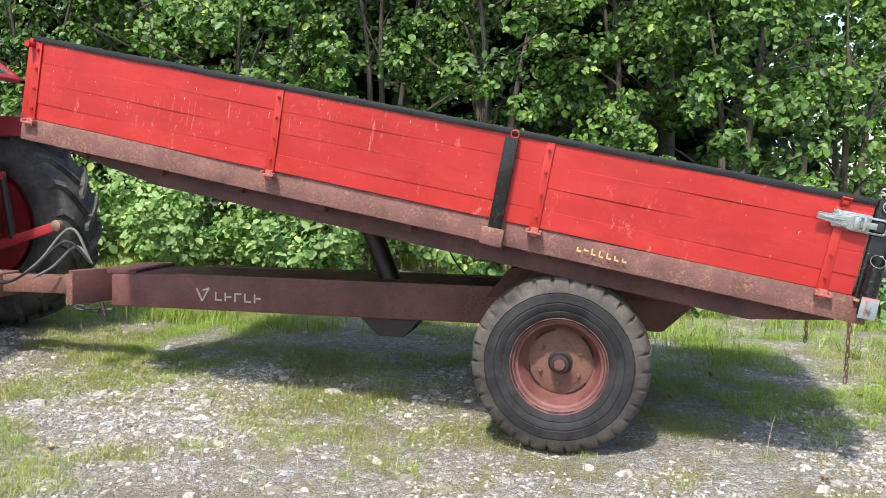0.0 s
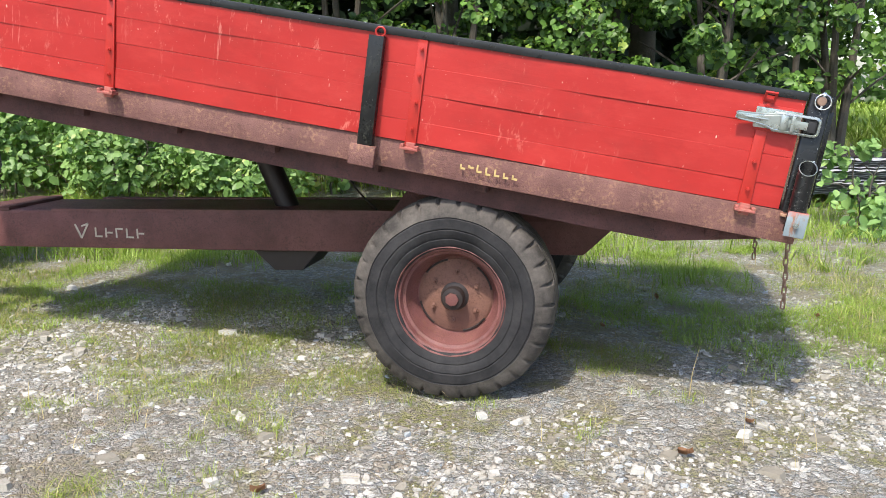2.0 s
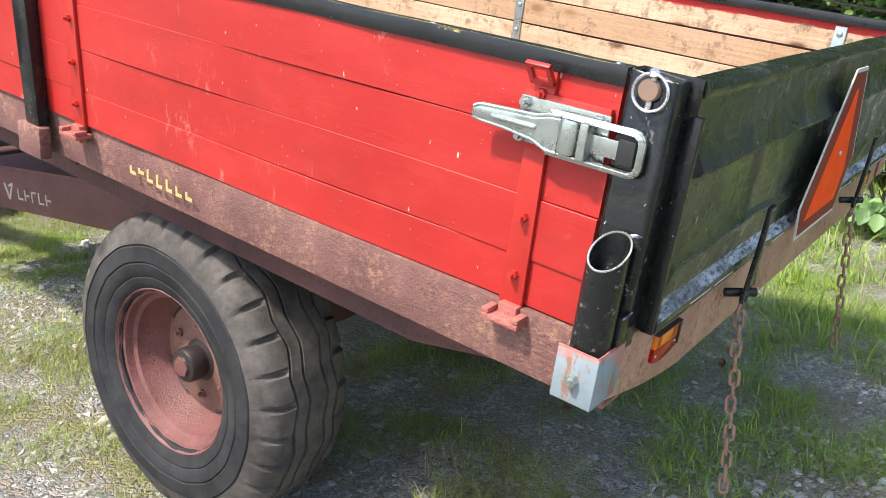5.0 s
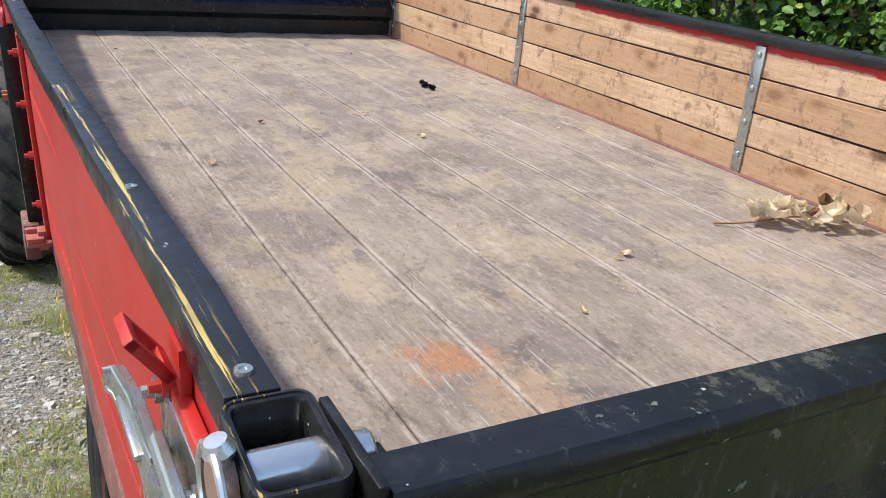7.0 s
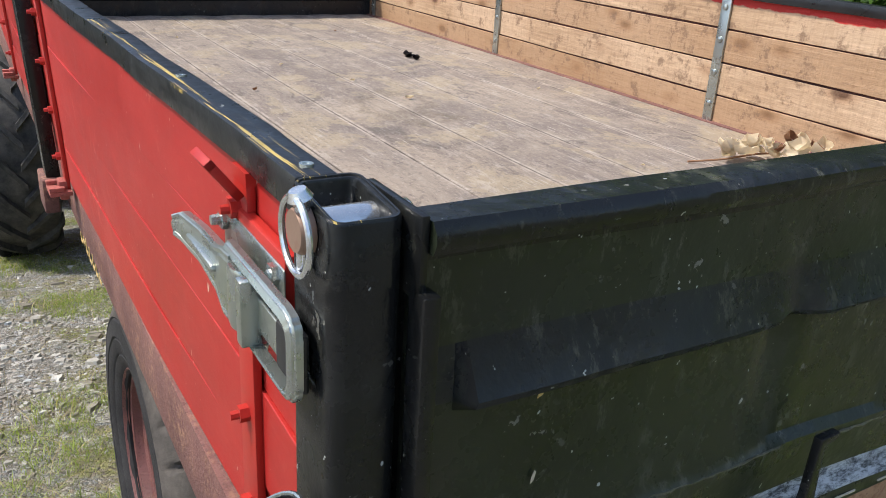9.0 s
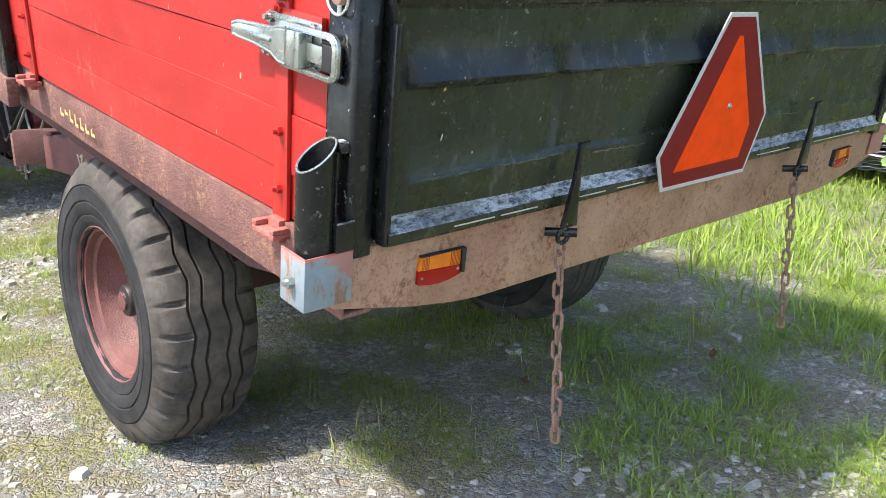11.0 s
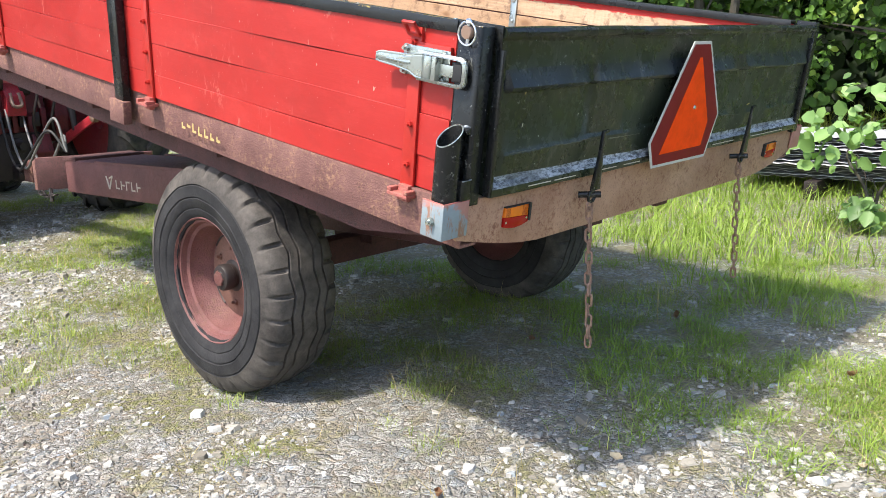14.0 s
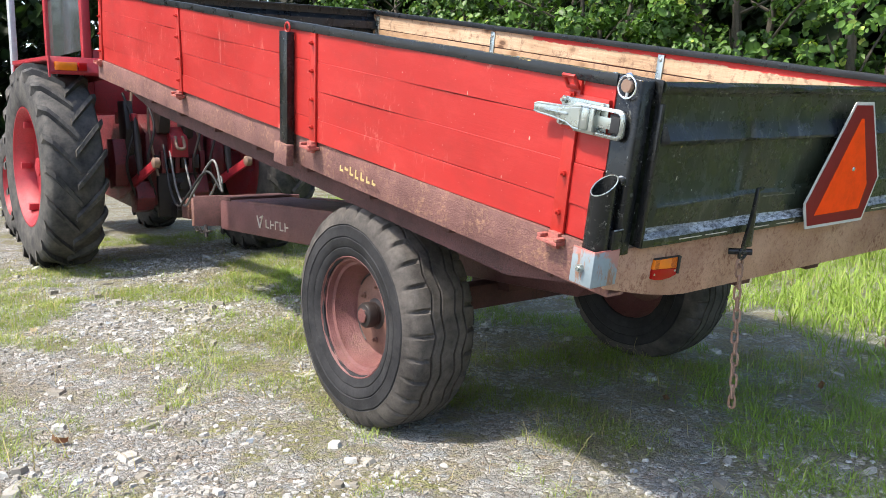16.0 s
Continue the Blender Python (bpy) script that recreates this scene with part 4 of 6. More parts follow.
for a, b in zip(rows, rows[1:]):
    for k in range(len(profile) - 1):
        face = bm.faces.new((a[k], b[k], b[k + 1], a[k + 1]))
        # slot 1, the up-facing ridge: black paint coloured with reflected sky
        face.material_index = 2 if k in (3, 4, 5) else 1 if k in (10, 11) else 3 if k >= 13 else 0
    bm.faces.new((a[-1], b[-1], b[0], a[0]))
bm.faces.new(rows[0]), bm.faces.new(rows[-1][::-1])
bmesh.ops.recalc_face_normals(bm, faces=bm.faces)
tailgate = bed_part("tailgate", bm, [GREEN, SKY_BLACK, FOOTLEDGE, BLACK], label="dark green-black pressed steel tailgate, scratched and dented", smooth=True, base=REAR)
for y0, y1 in ((0.04, 0.054), (1.906, 1.92)):
    bed_part("stiffener", B(0.218, 0.242, y0, y1, 0.036, 0.385, bevel=0.003), BLACK, tailgate)
# pale rods paint the lit edge of the crease along with its scuffs
for y0, y1, dip in ((0.09, 0.46, 0.0), (0.55, 0.72, 0.01), (1.24, 1.38, 0.0)):
    line = [(0.2345, y, 0.1385 - dip + 0.008 * noise.noise(Vector((y * 7, 0.4, 1))) + 0.0025 * noise.noise(Vector((y * 60, 2, 0)))) for y in np.linspace(y0, y1, 60)]
    bed_part("scraped_crease", rod(line, [0.0012 + 0.0016 * abs(noise.noise(Vector((y * 31, 5, 0)))) for _, y, _ in line], 6), LIT_SCRAPE, tailgate, "pale line for light caught along a dented crease with scraped paint")
for y, z, w, h, mat in ((0.153, 0.283, 0.004, 0.006, YELLOW), (0.388, 0.211, 0.002, 0.003, WHITE), (0.154, 0.203, 0.0022, 0.006, PALE), (1.45, 0.165, 0.012, 0.003, YELLOW)):
    bm = prism([(y - w, z - h), (y + 0.2 * w, z - 0.6 * h), (y + w, z + 0.7 * h), (y + 0.3 * w, z + h), (y - 0.6 * w, z + 0.1 * h)], 0.231, 0.2318, "x")
    bed_part("paint_chip", bm, mat, tailgate)
for y0, y1 in ((0.19, 0.286), (0.302, 0.398), (0.52, 0.6), (0.64, 0.73), (1.2, 1.36), (1.5, 1.78)):
    bed_part("bare_edge", B(0.2434, 0.2448, y0, y1, 0.0452, 0.0474, bevel=0), PALE, tailgate)

# slow-vehicle sign
SIGN_Y, SIGN_Z = -0.03, 0.01
outer = [(p + SIGN_Y, q + SIGN_Z) for p, q in ((0.767, 0.09), (0.94, 0.384), (1.047, 0.383), (1.19, 0.15), (1.143, 0.01), (0.804, 0.011))]
centre = (sum(p for p, _ in outer) / 6, sum(q for _, q in outer) / 6)


def shrunk(points, d):
    """The outline set in by d on every side."""
    out = []
    for k in range(len(points)):
        a, b, c = (Vector(points[(k + j) % len(points)]) for j in (-1, 0, 1))
        u, v = (b - a).normalized(), (c - b).normalized()
        nu, nv = Vector((u.y, -u.x)), Vector((v.y, -v.x))
        s = (nu + nv) / (1 + nu.dot(nv))
        out.append(tuple(b + d * s))
    return out


SX = 0.2575
sign = bed_part("slow_vehicle_sign", prism(outer, SX, SX + 0.003, "x"), WHITE, label="bent orange and dark red triangle with silver rim", base=REAR)
bed_part("red_band", prism(shrunk(outer, 0.009), SX + 0.0032, SX + 0.0038, "x"), MAROON, sign)
bed_part("orange_field", prism([(p + SIGN_Y, q + SIGN_Z) for p, q in ((0.836, 0.05), (0.99, 0.335), (1.005, 0.335), (1.118, 0.13), (1.1, 0.052))], SX + 0.004, SX + 0.0046, "x"), ORANGE, sign)
bed_part("bolt", lathe([(0.007, SX + 0.0046), (0.005, SX + 0.008)], 10, "x", (0, 0.98, 0.192)), ZINC, sign)
bed_part("sign_mount", B(0.228, 0.2572, 0.98, 1.02, 0.16, 0.2), BLACK, sign)

# tailgate latches and chains
DOWN = BED.to_3x3().inverted() @ Vector((0, 0, -1))


def link(bm, at, along, turn, long=0.044, wide=0.024, r=0.0036):
    a = along.normalized()
    s = a.orthogonal().normalized()
    s = Matrix.Rotation(turn, 3, a) @ s
    pts, h, w = [], (long - wide) / 2, wide / 2 - r
    for k in range(16):
        t = 2 * math.pi * k / 16
        pts.append(Vector(at) + a * ((h if math.cos(t) > 0 else -h) + w * math.cos(t)) + s * w * math.sin(t))
    return rod(pts, r, 6, True, bm)


for n_links, y in ((13, 0.464), (13, 1.405)):
    bm = prism([(y + 0.008, 0.165), (y + 0.036, 0.167), (y + 0.034, 0.16), (y + 0.016, 0.156), (y + 0.03, 0.0), (y - 0.01, 0.0), (y + 0.006, 0.1)], 0.258, 0.268, "x", 0.0015)
    bar = bed_part("latch_bar", bm, BLACK, label="black flat locking bar", base=REAR)
    bed_part("latch_pin", rod([(0.226, y - 0.012, -0.02), (0.276, y + 0.024, -0.012)], 0.009, 10), BLACK, bar)
    bed_part("latch_eye", rod(circle((0.262, y, -0.018), 0.015, 16, "x"), 0.005, 8, True), BLACK, bar)
    start = Vector((0.262, y - 0.004, -0.045))
    chain = bed_part("chain", rod(circle(start, 0.014, 12, "x"), 0.004, 6, True), CHAIN, label="hanging rusty steel chain", base=REAR)
    for k in range(n_links):
        side_step = Vector((0.002 * math.sin(k * 1.9), 0.002 * math.sin(k * 2.7), 0))
        bed_part("chain_link", link(bmesh.new(), start + DOWN * (0.022 + 0.031 * k) + side_step, DOWN + side_step * 3, (k % 2) * math.pi / 2 + 0.5), CHAIN, chain)

# over-centre latch on the near side
bm = B(-0.03, 0.118, -0.012, -0.001, 0.287, 0.377, bevel=0.002)
bed_part("latch_block", bm, RED_STEEL, near)
bm = B(-0.02, 0.135, -0.027, -0.0225, 0.304, 0.376, bevel=0.003)
latch = bed_part("toggle_latch", bm, ZINC, label="galvanised over-centre toggle latch", base=LATCH)
bm = bmesh.new()
stations = [(-0.086, 0.337, 0.022, -0.084), (-0.078, 0.337, 0.03, -0.074), (-0.03, 0.336, 0.035, -0.066), (0.02, 0.334, 0.043, -0.066), (0.045, 0.333, 0.06, -0.068), (0.064, 0.333, 0.062, -0.066)]
shell = []
for x, z, h, y in stations:
    shell.append([bm.verts.new(p) for p in ((x, y + 0.022, z - h / 2), (x, y + 0.004, z - h / 2), (x, y, z - h / 2 + 0.005), (x, y, z + h / 2 - 0.005), (x, y + 0.004, z + h / 2), (x, y + 0.022, z + h / 2))])
for a, b in zip(shell, shell[1:]):
    for k in range(6):
        bm.faces.new((a[k], a[(k + 1) % 6], b[(k + 1) % 6], b[k]))
bm.faces.new(shell[0]), bm.faces.new(shell[-1][::-1])
bmesh.ops.recalc_face_normals(bm, faces=bm.faces)
bmesh.ops.bevel(bm, geom=[e for e in bm.edges if abs(e.verts[0].co.x - e.verts[1].co.x) > 0.003 or e.is_boundary], offset=0.003, segments=2, affect="EDGES")
bed_part("handle", bm, ZINC, latch, "tapered pressed lever")
for up in (1, -1):
    bed_part("handle_rim", rod([(x, y + 0.002, z + up * (h / 2 - 0.003)) for x, z, h, y in stations], 0.0024, 6), ZINC, latch)
bed_part("handle_rib", B(-0.056, 0.026, -0.076, -0.06, 0.332, 0.34, bevel=0.004), ZINC, latch)
bed_part("pivot_barrel", lathe([(0.013, 0.308), (0.015, 0.312), (0.015, 0.356), (0.013, 0.36)], 18, "z", (0.078, -0.06, 0)), ZINC, latch)
bm = bmesh.new()
outer_line = [(0.04, 0.368), (0.182, 0.37), (0.194, 0.366), (0.2, 0.356), (0.2, 0.312), (0.194, 0.302), (0.182, 0.298), (0.04, 0.298)]
inner_line = [(0.046, 0.361), (0.18, 0.361), (0.187, 0.359), (0.191, 0.354), (0.191, 0.314), (0.187, 0.309), (0.18, 0.307), (0.046, 0.307)]
frame_rows = [[bm.verts.new((x, y, z)) for x, z in line] for line, y in ((outer_line, -0.042), (outer_line, -0.058), (inner_line, -0.066), (inner_line, -0.042))]
for a, b in zip(frame_rows, frame_rows[1:] + frame_rows[:1]):
    for k in range(8):
        bm.faces.new((a[k], a[(k + 1) % 8], b[(k + 1) % 8], b[k]))
bmesh.ops.recalc_face_normals(bm, faces=bm.faces)
bmesh.ops.bevel(bm, geom=bm.edges[:], offset=0.003, segments=3, affect="EDGES")
bed_part("bail", bm, ZINC, latch, "flat pressed steel bail")
bed_part("pull_strap", B(0.078, 0.165, -0.052, -0.046, 0.319, 0.347, bevel=0.002), ZINC, latch)
bed_part("strap_band", B(0.1, 0.114, -0.078, -0.03, 0.306, 0.362, bevel=0.003), ZINC, latch)
bed_part("catch", B(0.158, 0.186, -0.056, -0.03, 0.314, 0.352, bevel=0.004), DARK, latch, "black rubber stop")
bed_part("catch_plate", B(0.15, 0.2, -0.046, -0.036, 0.31, 0.356, bevel=0.003), BLACK, latch)
for x, z in ((-0.01, 0.366), (-0.012, 0.312), (0.118, 0.366), (0.105, 0.306)):
    bed_part("bolt", hexbolt((x, -0.027, z), 0.0095, 0.01, "y", -1, 0.016 if x < 0 else 0.004), ZINC, latch)
# red hook above it
bm = bmesh.new()
for a, b in (((-0.02, -0.012), (0.388, 0.43)), ((0.014, 0.022), (0.388, 0.43)), ((-0.02, 0.022), (0.388, 0.398)), ((-0.02, 0.022), (0.422, 0.43))):
    box(bm, a[0], a[1], -0.008, 0.0, b[0], b[1], 0.001)
bmesh.ops.rotate(bm, verts=bm.verts, cent=(0, 0, 0.39), matrix=Matrix.Rotation(radians(38), 3, "X"))
bmesh.ops.translate(bm, verts=bm.verts, vec=(0, -0.012, 0.004))
bed_part("hook_loop", bm, RED_STEEL, near, "red steel rope loop")

# ---- wheels ----
HUB_X, HUB_Z = 0.022, 0.392


def wheel(y0, out):
    """A trailer wheel; y0: the outer face; out: the way it faces, along y."""
    def yy(v):
        return y0 - out * v
    prof = [(0.222, 0.03, ""), (0.236, 0.018, ""), (0.25, 0.012, ""), (0.262, 0.009, ""), (0.266, 0.011, ""), (0.27, 0.007, ""), (0.3, 0.002, ""), (0.304, 0.005, ""), (0.308, 0.001, ""), (0.345, 0.003, ""), (0.349, 0.007, ""), (0.353, 0.004, ""), (0.375, 0.012, ""), (0.398, 0.023, "s"), (0.412, 0.036, "s"), (0.418, 0.046, "s"), (0.4235, 0.066, "s"), (0.4255, 0.082, "z"), (0.413, 0.084, "z"), (0.413, 0.0895, "z"), (0.427, 0.0915, "z"), (0.4295, 0.12, "z"), (0.416, 0.122, "z"), (0.416, 0.1275, "z"), (0.43, 0.1295, "z")]
    mid = 0.155
    prof = prof + [(r, 2 * mid - a, k) for r, a, k in reversed(prof)]
    n = 360
    bm, rings = bmesh.new(), []
    for r, a, kind in prof:
        ring = []
        for k in range(n):
            t = 2 * math.pi * k / n
            rr, aa = r, a
            if kind == "z":
                tri = abs((k % 20) / 10 - 1) * 2 - 1
                aa += 0.0075 * tri
            if kind == "s" and k % 12 < 2:
                rr -= 0.012 if r > 0.41 else 0.006
                aa += 0.006 if a < mid else -0.006
            rr += 0.0012 * math.sin(5 * t) + 0.0008 * math.sin(17 * t + a * 40)
            x, z = rr * math.cos(t), rr * math.sin(t)
            z = max(z, -0.418 + 0.0005 * math.sin(9 * t))
            if z < -0.36:
                aa += (a - mid) * 0.35 * (-0.36 - z) * 4
            ring.append(bm.verts.new((HUB_X + x, yy(aa), HUB_Z + z)))
        rings.append(ring)
    for row, (a, b) in enumerate(zip(rings, rings[1:] + rings[:1])):
        for k in range(n):
            bm.faces.new((a[k], a[(k + 1) % n], b[(k + 1) % n], b[k])).material_index = 1 if 11 <= row < len(rings) - 12 else 0
    bmesh.ops.recalc_face_normals(bm, faces=bm.faces)
    w = part("wheel", bm, [TYRE, TREAD], trailer, "worn wide implement tyre on faded red rim")
    w.data.shade_smooth()
    w.data.set_sharp_from_angle(angle=radians(40))
    rim = lathe([(0.222, yy(0.034)), (0.23, yy(0.02)), (0.234, yy(0.022)), (0.234, yy(0.03)), (0.226, yy(0.036)), (0.214, yy(0.04)), (0.208, yy(0.06)), (0.196, yy(0.066)), (0.192, yy(0.09)), (0.172, yy(0.13)), (0.165, yy(0.15)), (0.158, yy(0.152)), (0.15, yy(0.16)), (0.2, yy(0.2)), (0.222, yy(0.27))], 64, "y", (HUB_X, 0, HUB_Z), caps=False)
    part("rim", rim, RIM, w, "faded pinkish-red steel rim", smooth=True)
    part("disc", lathe([(0.166, yy(0.156)), (0.158, yy(0.1475)), (0.15, yy(0.143)), (0.09, yy(0.136)), (0.07, yy(0.13)), (0.02, yy(0.13))], 48, "y", (HUB_X, 0, HUB_Z)), DISC, w, "rusty brown wheel disc", smooth=True)
    hub = lathe([(0.062, yy(0.15)), (0.06, yy(0.13)), (0.046, yy(0.125)), (0.046, yy(0.112)), (0.049, yy(0.109)), (0.049, yy(0.082)), (0.044, yy(0.074)), (0.03, yy(0.071)), (0.028, yy(0.067)), (0.012, yy(0.066))], 28, "y", (HUB_X, 0, HUB_Z))
    part("hub", hub, GREASE, w, "greasy hub with worn cap", smooth=True)
    part("hub_cap", lathe([(0.03, yy(0.0695)), (0.028, yy(0.064)), (0.01, yy(0.063))], 7, "y", (HUB_X, 0, HUB_Z)), RIM, w)
    for k in range(6):
        a = math.pi / 3 * k + 0.45
        part("wheel_bolt", hexbolt((HUB_X + 0.105 * math.cos(a), yy(0.143), HUB_Z + 0.105 * math.sin(a)), 0.012, 0.014, "y", out, 0.012), DISC, w)
    for k in range(4):
        a0 = math.pi / 2 * k + 0.2
        pts = [(HUB_X + 0.156 * math.cos(a0 + j * 0.09), yy(0.145), HUB_Z + 0.156 * math.sin(a0 + j * 0.09)) for j in range(9)]
        part("rim_slot", rod(pts, 0.0045, 6), GREASE, w)
    return w


wheel(0.03, -1)
wheel(WIDE - 0.03, 1)

# ---- chassis ----
bm = prism([(-2.79, 0.403), (-1.2, 0.432), (0.52, 0.465), (0.7, 0.64), (0.7, 0.66), (-0.6, 0.652), (-2.7, 0.612), (-2.79, 0.6)], 0.74, 1.2, "y", 0.012)
chassis = part("chassis_beam", bm, CHASSIS, trailer, "dark red painted steel box beam")
for y in (0.738, 1.2):
    part("top_strip", prism([(-2.35, 0.612), (0.2, 0.655), (0.2, 0.67), (-2.35, 0.627)], y, y + 0.05), CHASSIS, chassis)
part("guard_plate", prism([(-1.2, 0.43), (-0.83, 0.438), (-0.93, 0.325), (-1.08, 0.322)], 0.8, 1.1), GREASE, trailer)
bm = prism([(-0.42, 0.62), (0.62, 0.655), (0.5, 0.74), (-0.1, 0.82), (-0.3, 0.78)], 0.6, 0.72, "y", 0.004)
part("tipping_bearer", bm, FRAME, trailer)
bm = prism([(-0.42, 0.62), (0.62, 0.655), (0.5, 0.74), (-0.1, 0.82), (-0.3, 0.78)], 1.22, 1.34, "y", 0.004)
part("tipping_bearer", bm, FRAME, trailer)
part("axle", B(-0.05, 0.05, 0.17, 1.8, 0.35, 0.45, bevel=0.006), FRAME, trailer, "square steel axle")
part("axle_seat", B(-0.12, 0.12, 0.76, 1.18, 0.42, 0.5), FRAME, trailer)
bm = prism([(-3.03, 0.66), (-2.98, 0.63), (-2.7, 1.3), (-2.75, 1.33)], 0.41, 0.62, "z", 0.003)
front_plate = part("draw_plate", bm, CHASSIS, trailer, "slanting rusty plate with a return")
part("plate_return", B(-3.03, -2.985, 0.63, 0.72, 0.41, 0.6), SILL, front_plate)
part("plate_top", B(-2.82, -2.62, 0.74, 1.2, 0.605, 0.63), FRAME, front_plate)
bm = prism([(-2.75, 0.44), (-2.75, 0.55), (-3.72, 0.525), (-3.72, 0.415)], 0.9, 1.03, "y", 0.008)
drawbar = part("drawbar", bm, SILL, trailer, "rusty square drawbar tube")
part("drawbar_end", B(-3.86, -3.7, 0.87, 1.06, 0.38, 0.54, bevel=0.008), SILL, drawbar)
part("towing_eye", rod(circle((-3.95, 0.965, 0.45), 0.07, 20, "z"), 0.022, 8, True), GREASE, drawbar)
for k in range(5):
    part("hook_chain", link(bmesh.new(), Vector((-2.93 + 0.05 * k, 0.63, 0.4 - 0.012 * math.sin(k * 0.8))), Vector((1, 0, -0.2 * math.cos(k))), k * 1.4, 0.07, 0.04, 0.006), GREASE, front_plate)
part("parking_peg", rod([(-2.78, 0.63, 0.44), (-2.75, 0.62, 0.36)], 0.012, 8), GREASE, front_plate)
# maker's mark on the beam: an open triangle and five bars
for a, b in (((-2.21, 0.545), (-2.175, 0.47)), ((-2.175, 0.47), (-2.13, 0.55)), ((-2.13, 0.55), (-2.17, 0.535))):
    part("paint_mark", rod([(a[0], 0.7385, a[1]), (b[0], 0.7385, b[1])], 0.0055, 5), PALE, chassis)
for k in range(5):
    x = -2.09 + 0.063 * k
    bm = B(x, x + 0.009, 0.736, 0.7385, 0.478, 0.53, bevel=0)
    box(bm, x + 0.012, x + 0.044, 0.736, 0.7385, 0.478 + 0.022 * (k % 3), 0.487 + 0.022 * (k % 3))
    part("paint_mark", bm, PALE, chassis)
# tipping ram
base, knee, head = Vector((-1.05, 0.97, 0.6)), Vector((-1.19, 0.97, 0.93)), Vector((-1.30, 0.97, 1.17))
ram = part("ram_barrel", rod([base, base.lerp(knee, 0.9), knee], [0.06, 0.06, 0.055], 20), GREASE, trailer, "black hydraulic ram barrel", smooth=True)
part("ram_rod", rod([knee, head], 0.03, 18), STEEL, ram, "bright ram rod", smooth=True)
part("ram_collar", rod([knee - Vector((-0.004, 0, 0.012)), knee + Vector((-0.01, 0, 0.022))], 0.062, 20), GREASE, ram)
part("stay_rope", rod(curve([(-0.5, 0.76, 0.66), (-0.62, 0.8, 0.76), (-0.72, 0.86, 0.9)]), 0.005, 6), GREASE, trailer)


# ---- tractor ----
tractor = tagged(new("tractor"), "old red farm tractor with large black lugged tyres", "tractor")
tractor.matrix_basis = Matrix.Translation((-0.2, 0, 0))
AX, AZ = -4.3, 0.78


def big_wheel(x, z, r, y0, wide, out, lugs):
    """A driven wheel with bar lugs; y0: the outer face."""
    def yy(v):
        return y0 - out * v
    prof = [(0.55 * r, 0.05), (0.6 * r, 0.015), (0.72 * r, 0.0), (0.85 * r, 0.005), (0.92 * r, 0.025), (0.945 * r, 0.05), (0.955 * r, wide / 2)]
    prof += [(q, wide - a) for q, a in reversed(prof[:-1])]
    w = part("wheel", lathe([(q, yy(a)) for q, a in prof], 72, "y", (x, 0, z), close=True), LUG_RUBBER, tractor, "black tyre with chevron lugs on a red rim", smooth=True)
    for half in (0, 1):
        bm, prev, a0 = bmesh.new(), None, 0.0
        if True:
            for j in range(6):
                u = j / 5
                v = (0.5 + 0.03 - 0.53 * u) * wide if u < 1 else -0.004
                top = r * (1 - 0.03 * max(0, u - 0.75) / 0.25) if u < 0.9 else r * 0.94
                bot = r * (0.94 - 0.1 * max(0, u - 0.7) / 0.3)
                ang = a0 + 0.34 * u
                half_w = 0.03 + 0.006 * u
                a = v if not half else wide - v
                ring = []
                for rr, da in ((bot, -half_w * 1.5), (top, -half_w), (top, half_w), (bot, half_w * 1.5)):
                    t = ang + da * 0.7 / r * 0.9
                    ring.append(bm.verts.new((rr * math.cos(t), yy(a), rr * math.sin(t))))
                if prev:
                    for q in range(4):
                        bm.faces.new((prev[q], prev[(q + 1) % 4], ring[(q + 1) % 4], ring[q]))
                else:
                    bm.faces.new(ring)
                prev = ring
            bm.faces.new(prev[::-1])
        bmesh.ops.recalc_face_normals(bm, faces=bm.faces)
        lug = bpy.data.meshes.new("lug")
        bm.to_mesh(lug)
        bm.free()
        for k in range(lugs):
            part("lug", lug, LUG_RUBBER, w, m=Matrix.Translation((x, 0, z)) @ Matrix.Rotation(-2 * math.pi * (k + 0.5 * half) / lugs, 4, "Y"))
    rim = lathe([(0.56 * r, yy(0.05)), (0.585 * r, yy(0.02)), (0.57 * r, yy(0.02)), (0.54 * r, yy(0.06)), (0.5 * r, yy(0.09)), (0.48 * r, yy(0.17)), (0.3 * r, yy(0.2)), (0.12 * r, yy(0.19)), (0.12 * r, yy(0.26)), (0.5 * r, yy(wide - 0.06))], 48, "y", (x, 0, z), caps=False)
    part("rim", rim, TRACTOR_RED, w, "bright red steel rim", smooth=True)
    part("hub", lathe([(0.1 * r, yy(0.2)), (0.09 * r, yy(0.1)), (0.05 * r, yy(0.09))], 20, "y", (x, 0, z)), TRACTOR_RED, w)
    for k in range(6):
        a = math.pi / 3 * k
        part("rim_clamp", B(x + 0.47 * r * math.cos(a) - 0.02, x + 0.47 * r * math.cos(a) + 0.02, *sorted((yy(0.06), yy(0.13))), z + 0.47 * r * math.sin(a) - 0.025, z + 0.47 * r * math.sin(a) + 0.025), TRACTOR_RED, w)
    return w


big_wheel(AX, AZ, 0.8, -0.13, 0.42, -1, 20)
big_wheel(AX, AZ, 0.8, 2.03, 0.42, 1, 20)
big_wheel(AX - 2.2, 0.5, 0.52, 0.15, 0.3, -1, 16)
big_wheel(AX - 2.2, 0.5, 0.52, 1.78, 0.3, 1, 16)
part("gearbox", prism([(-4.0, 0.45), (-4.0, 1.05), (-4.25, 1.2), (-5.6, 1.2), (-5.6, 0.5), (-4.4, 0.4)], 0.72, 1.22, "y", 0.03), OILY_RED, tractor, "oily red cast gearbox housing")
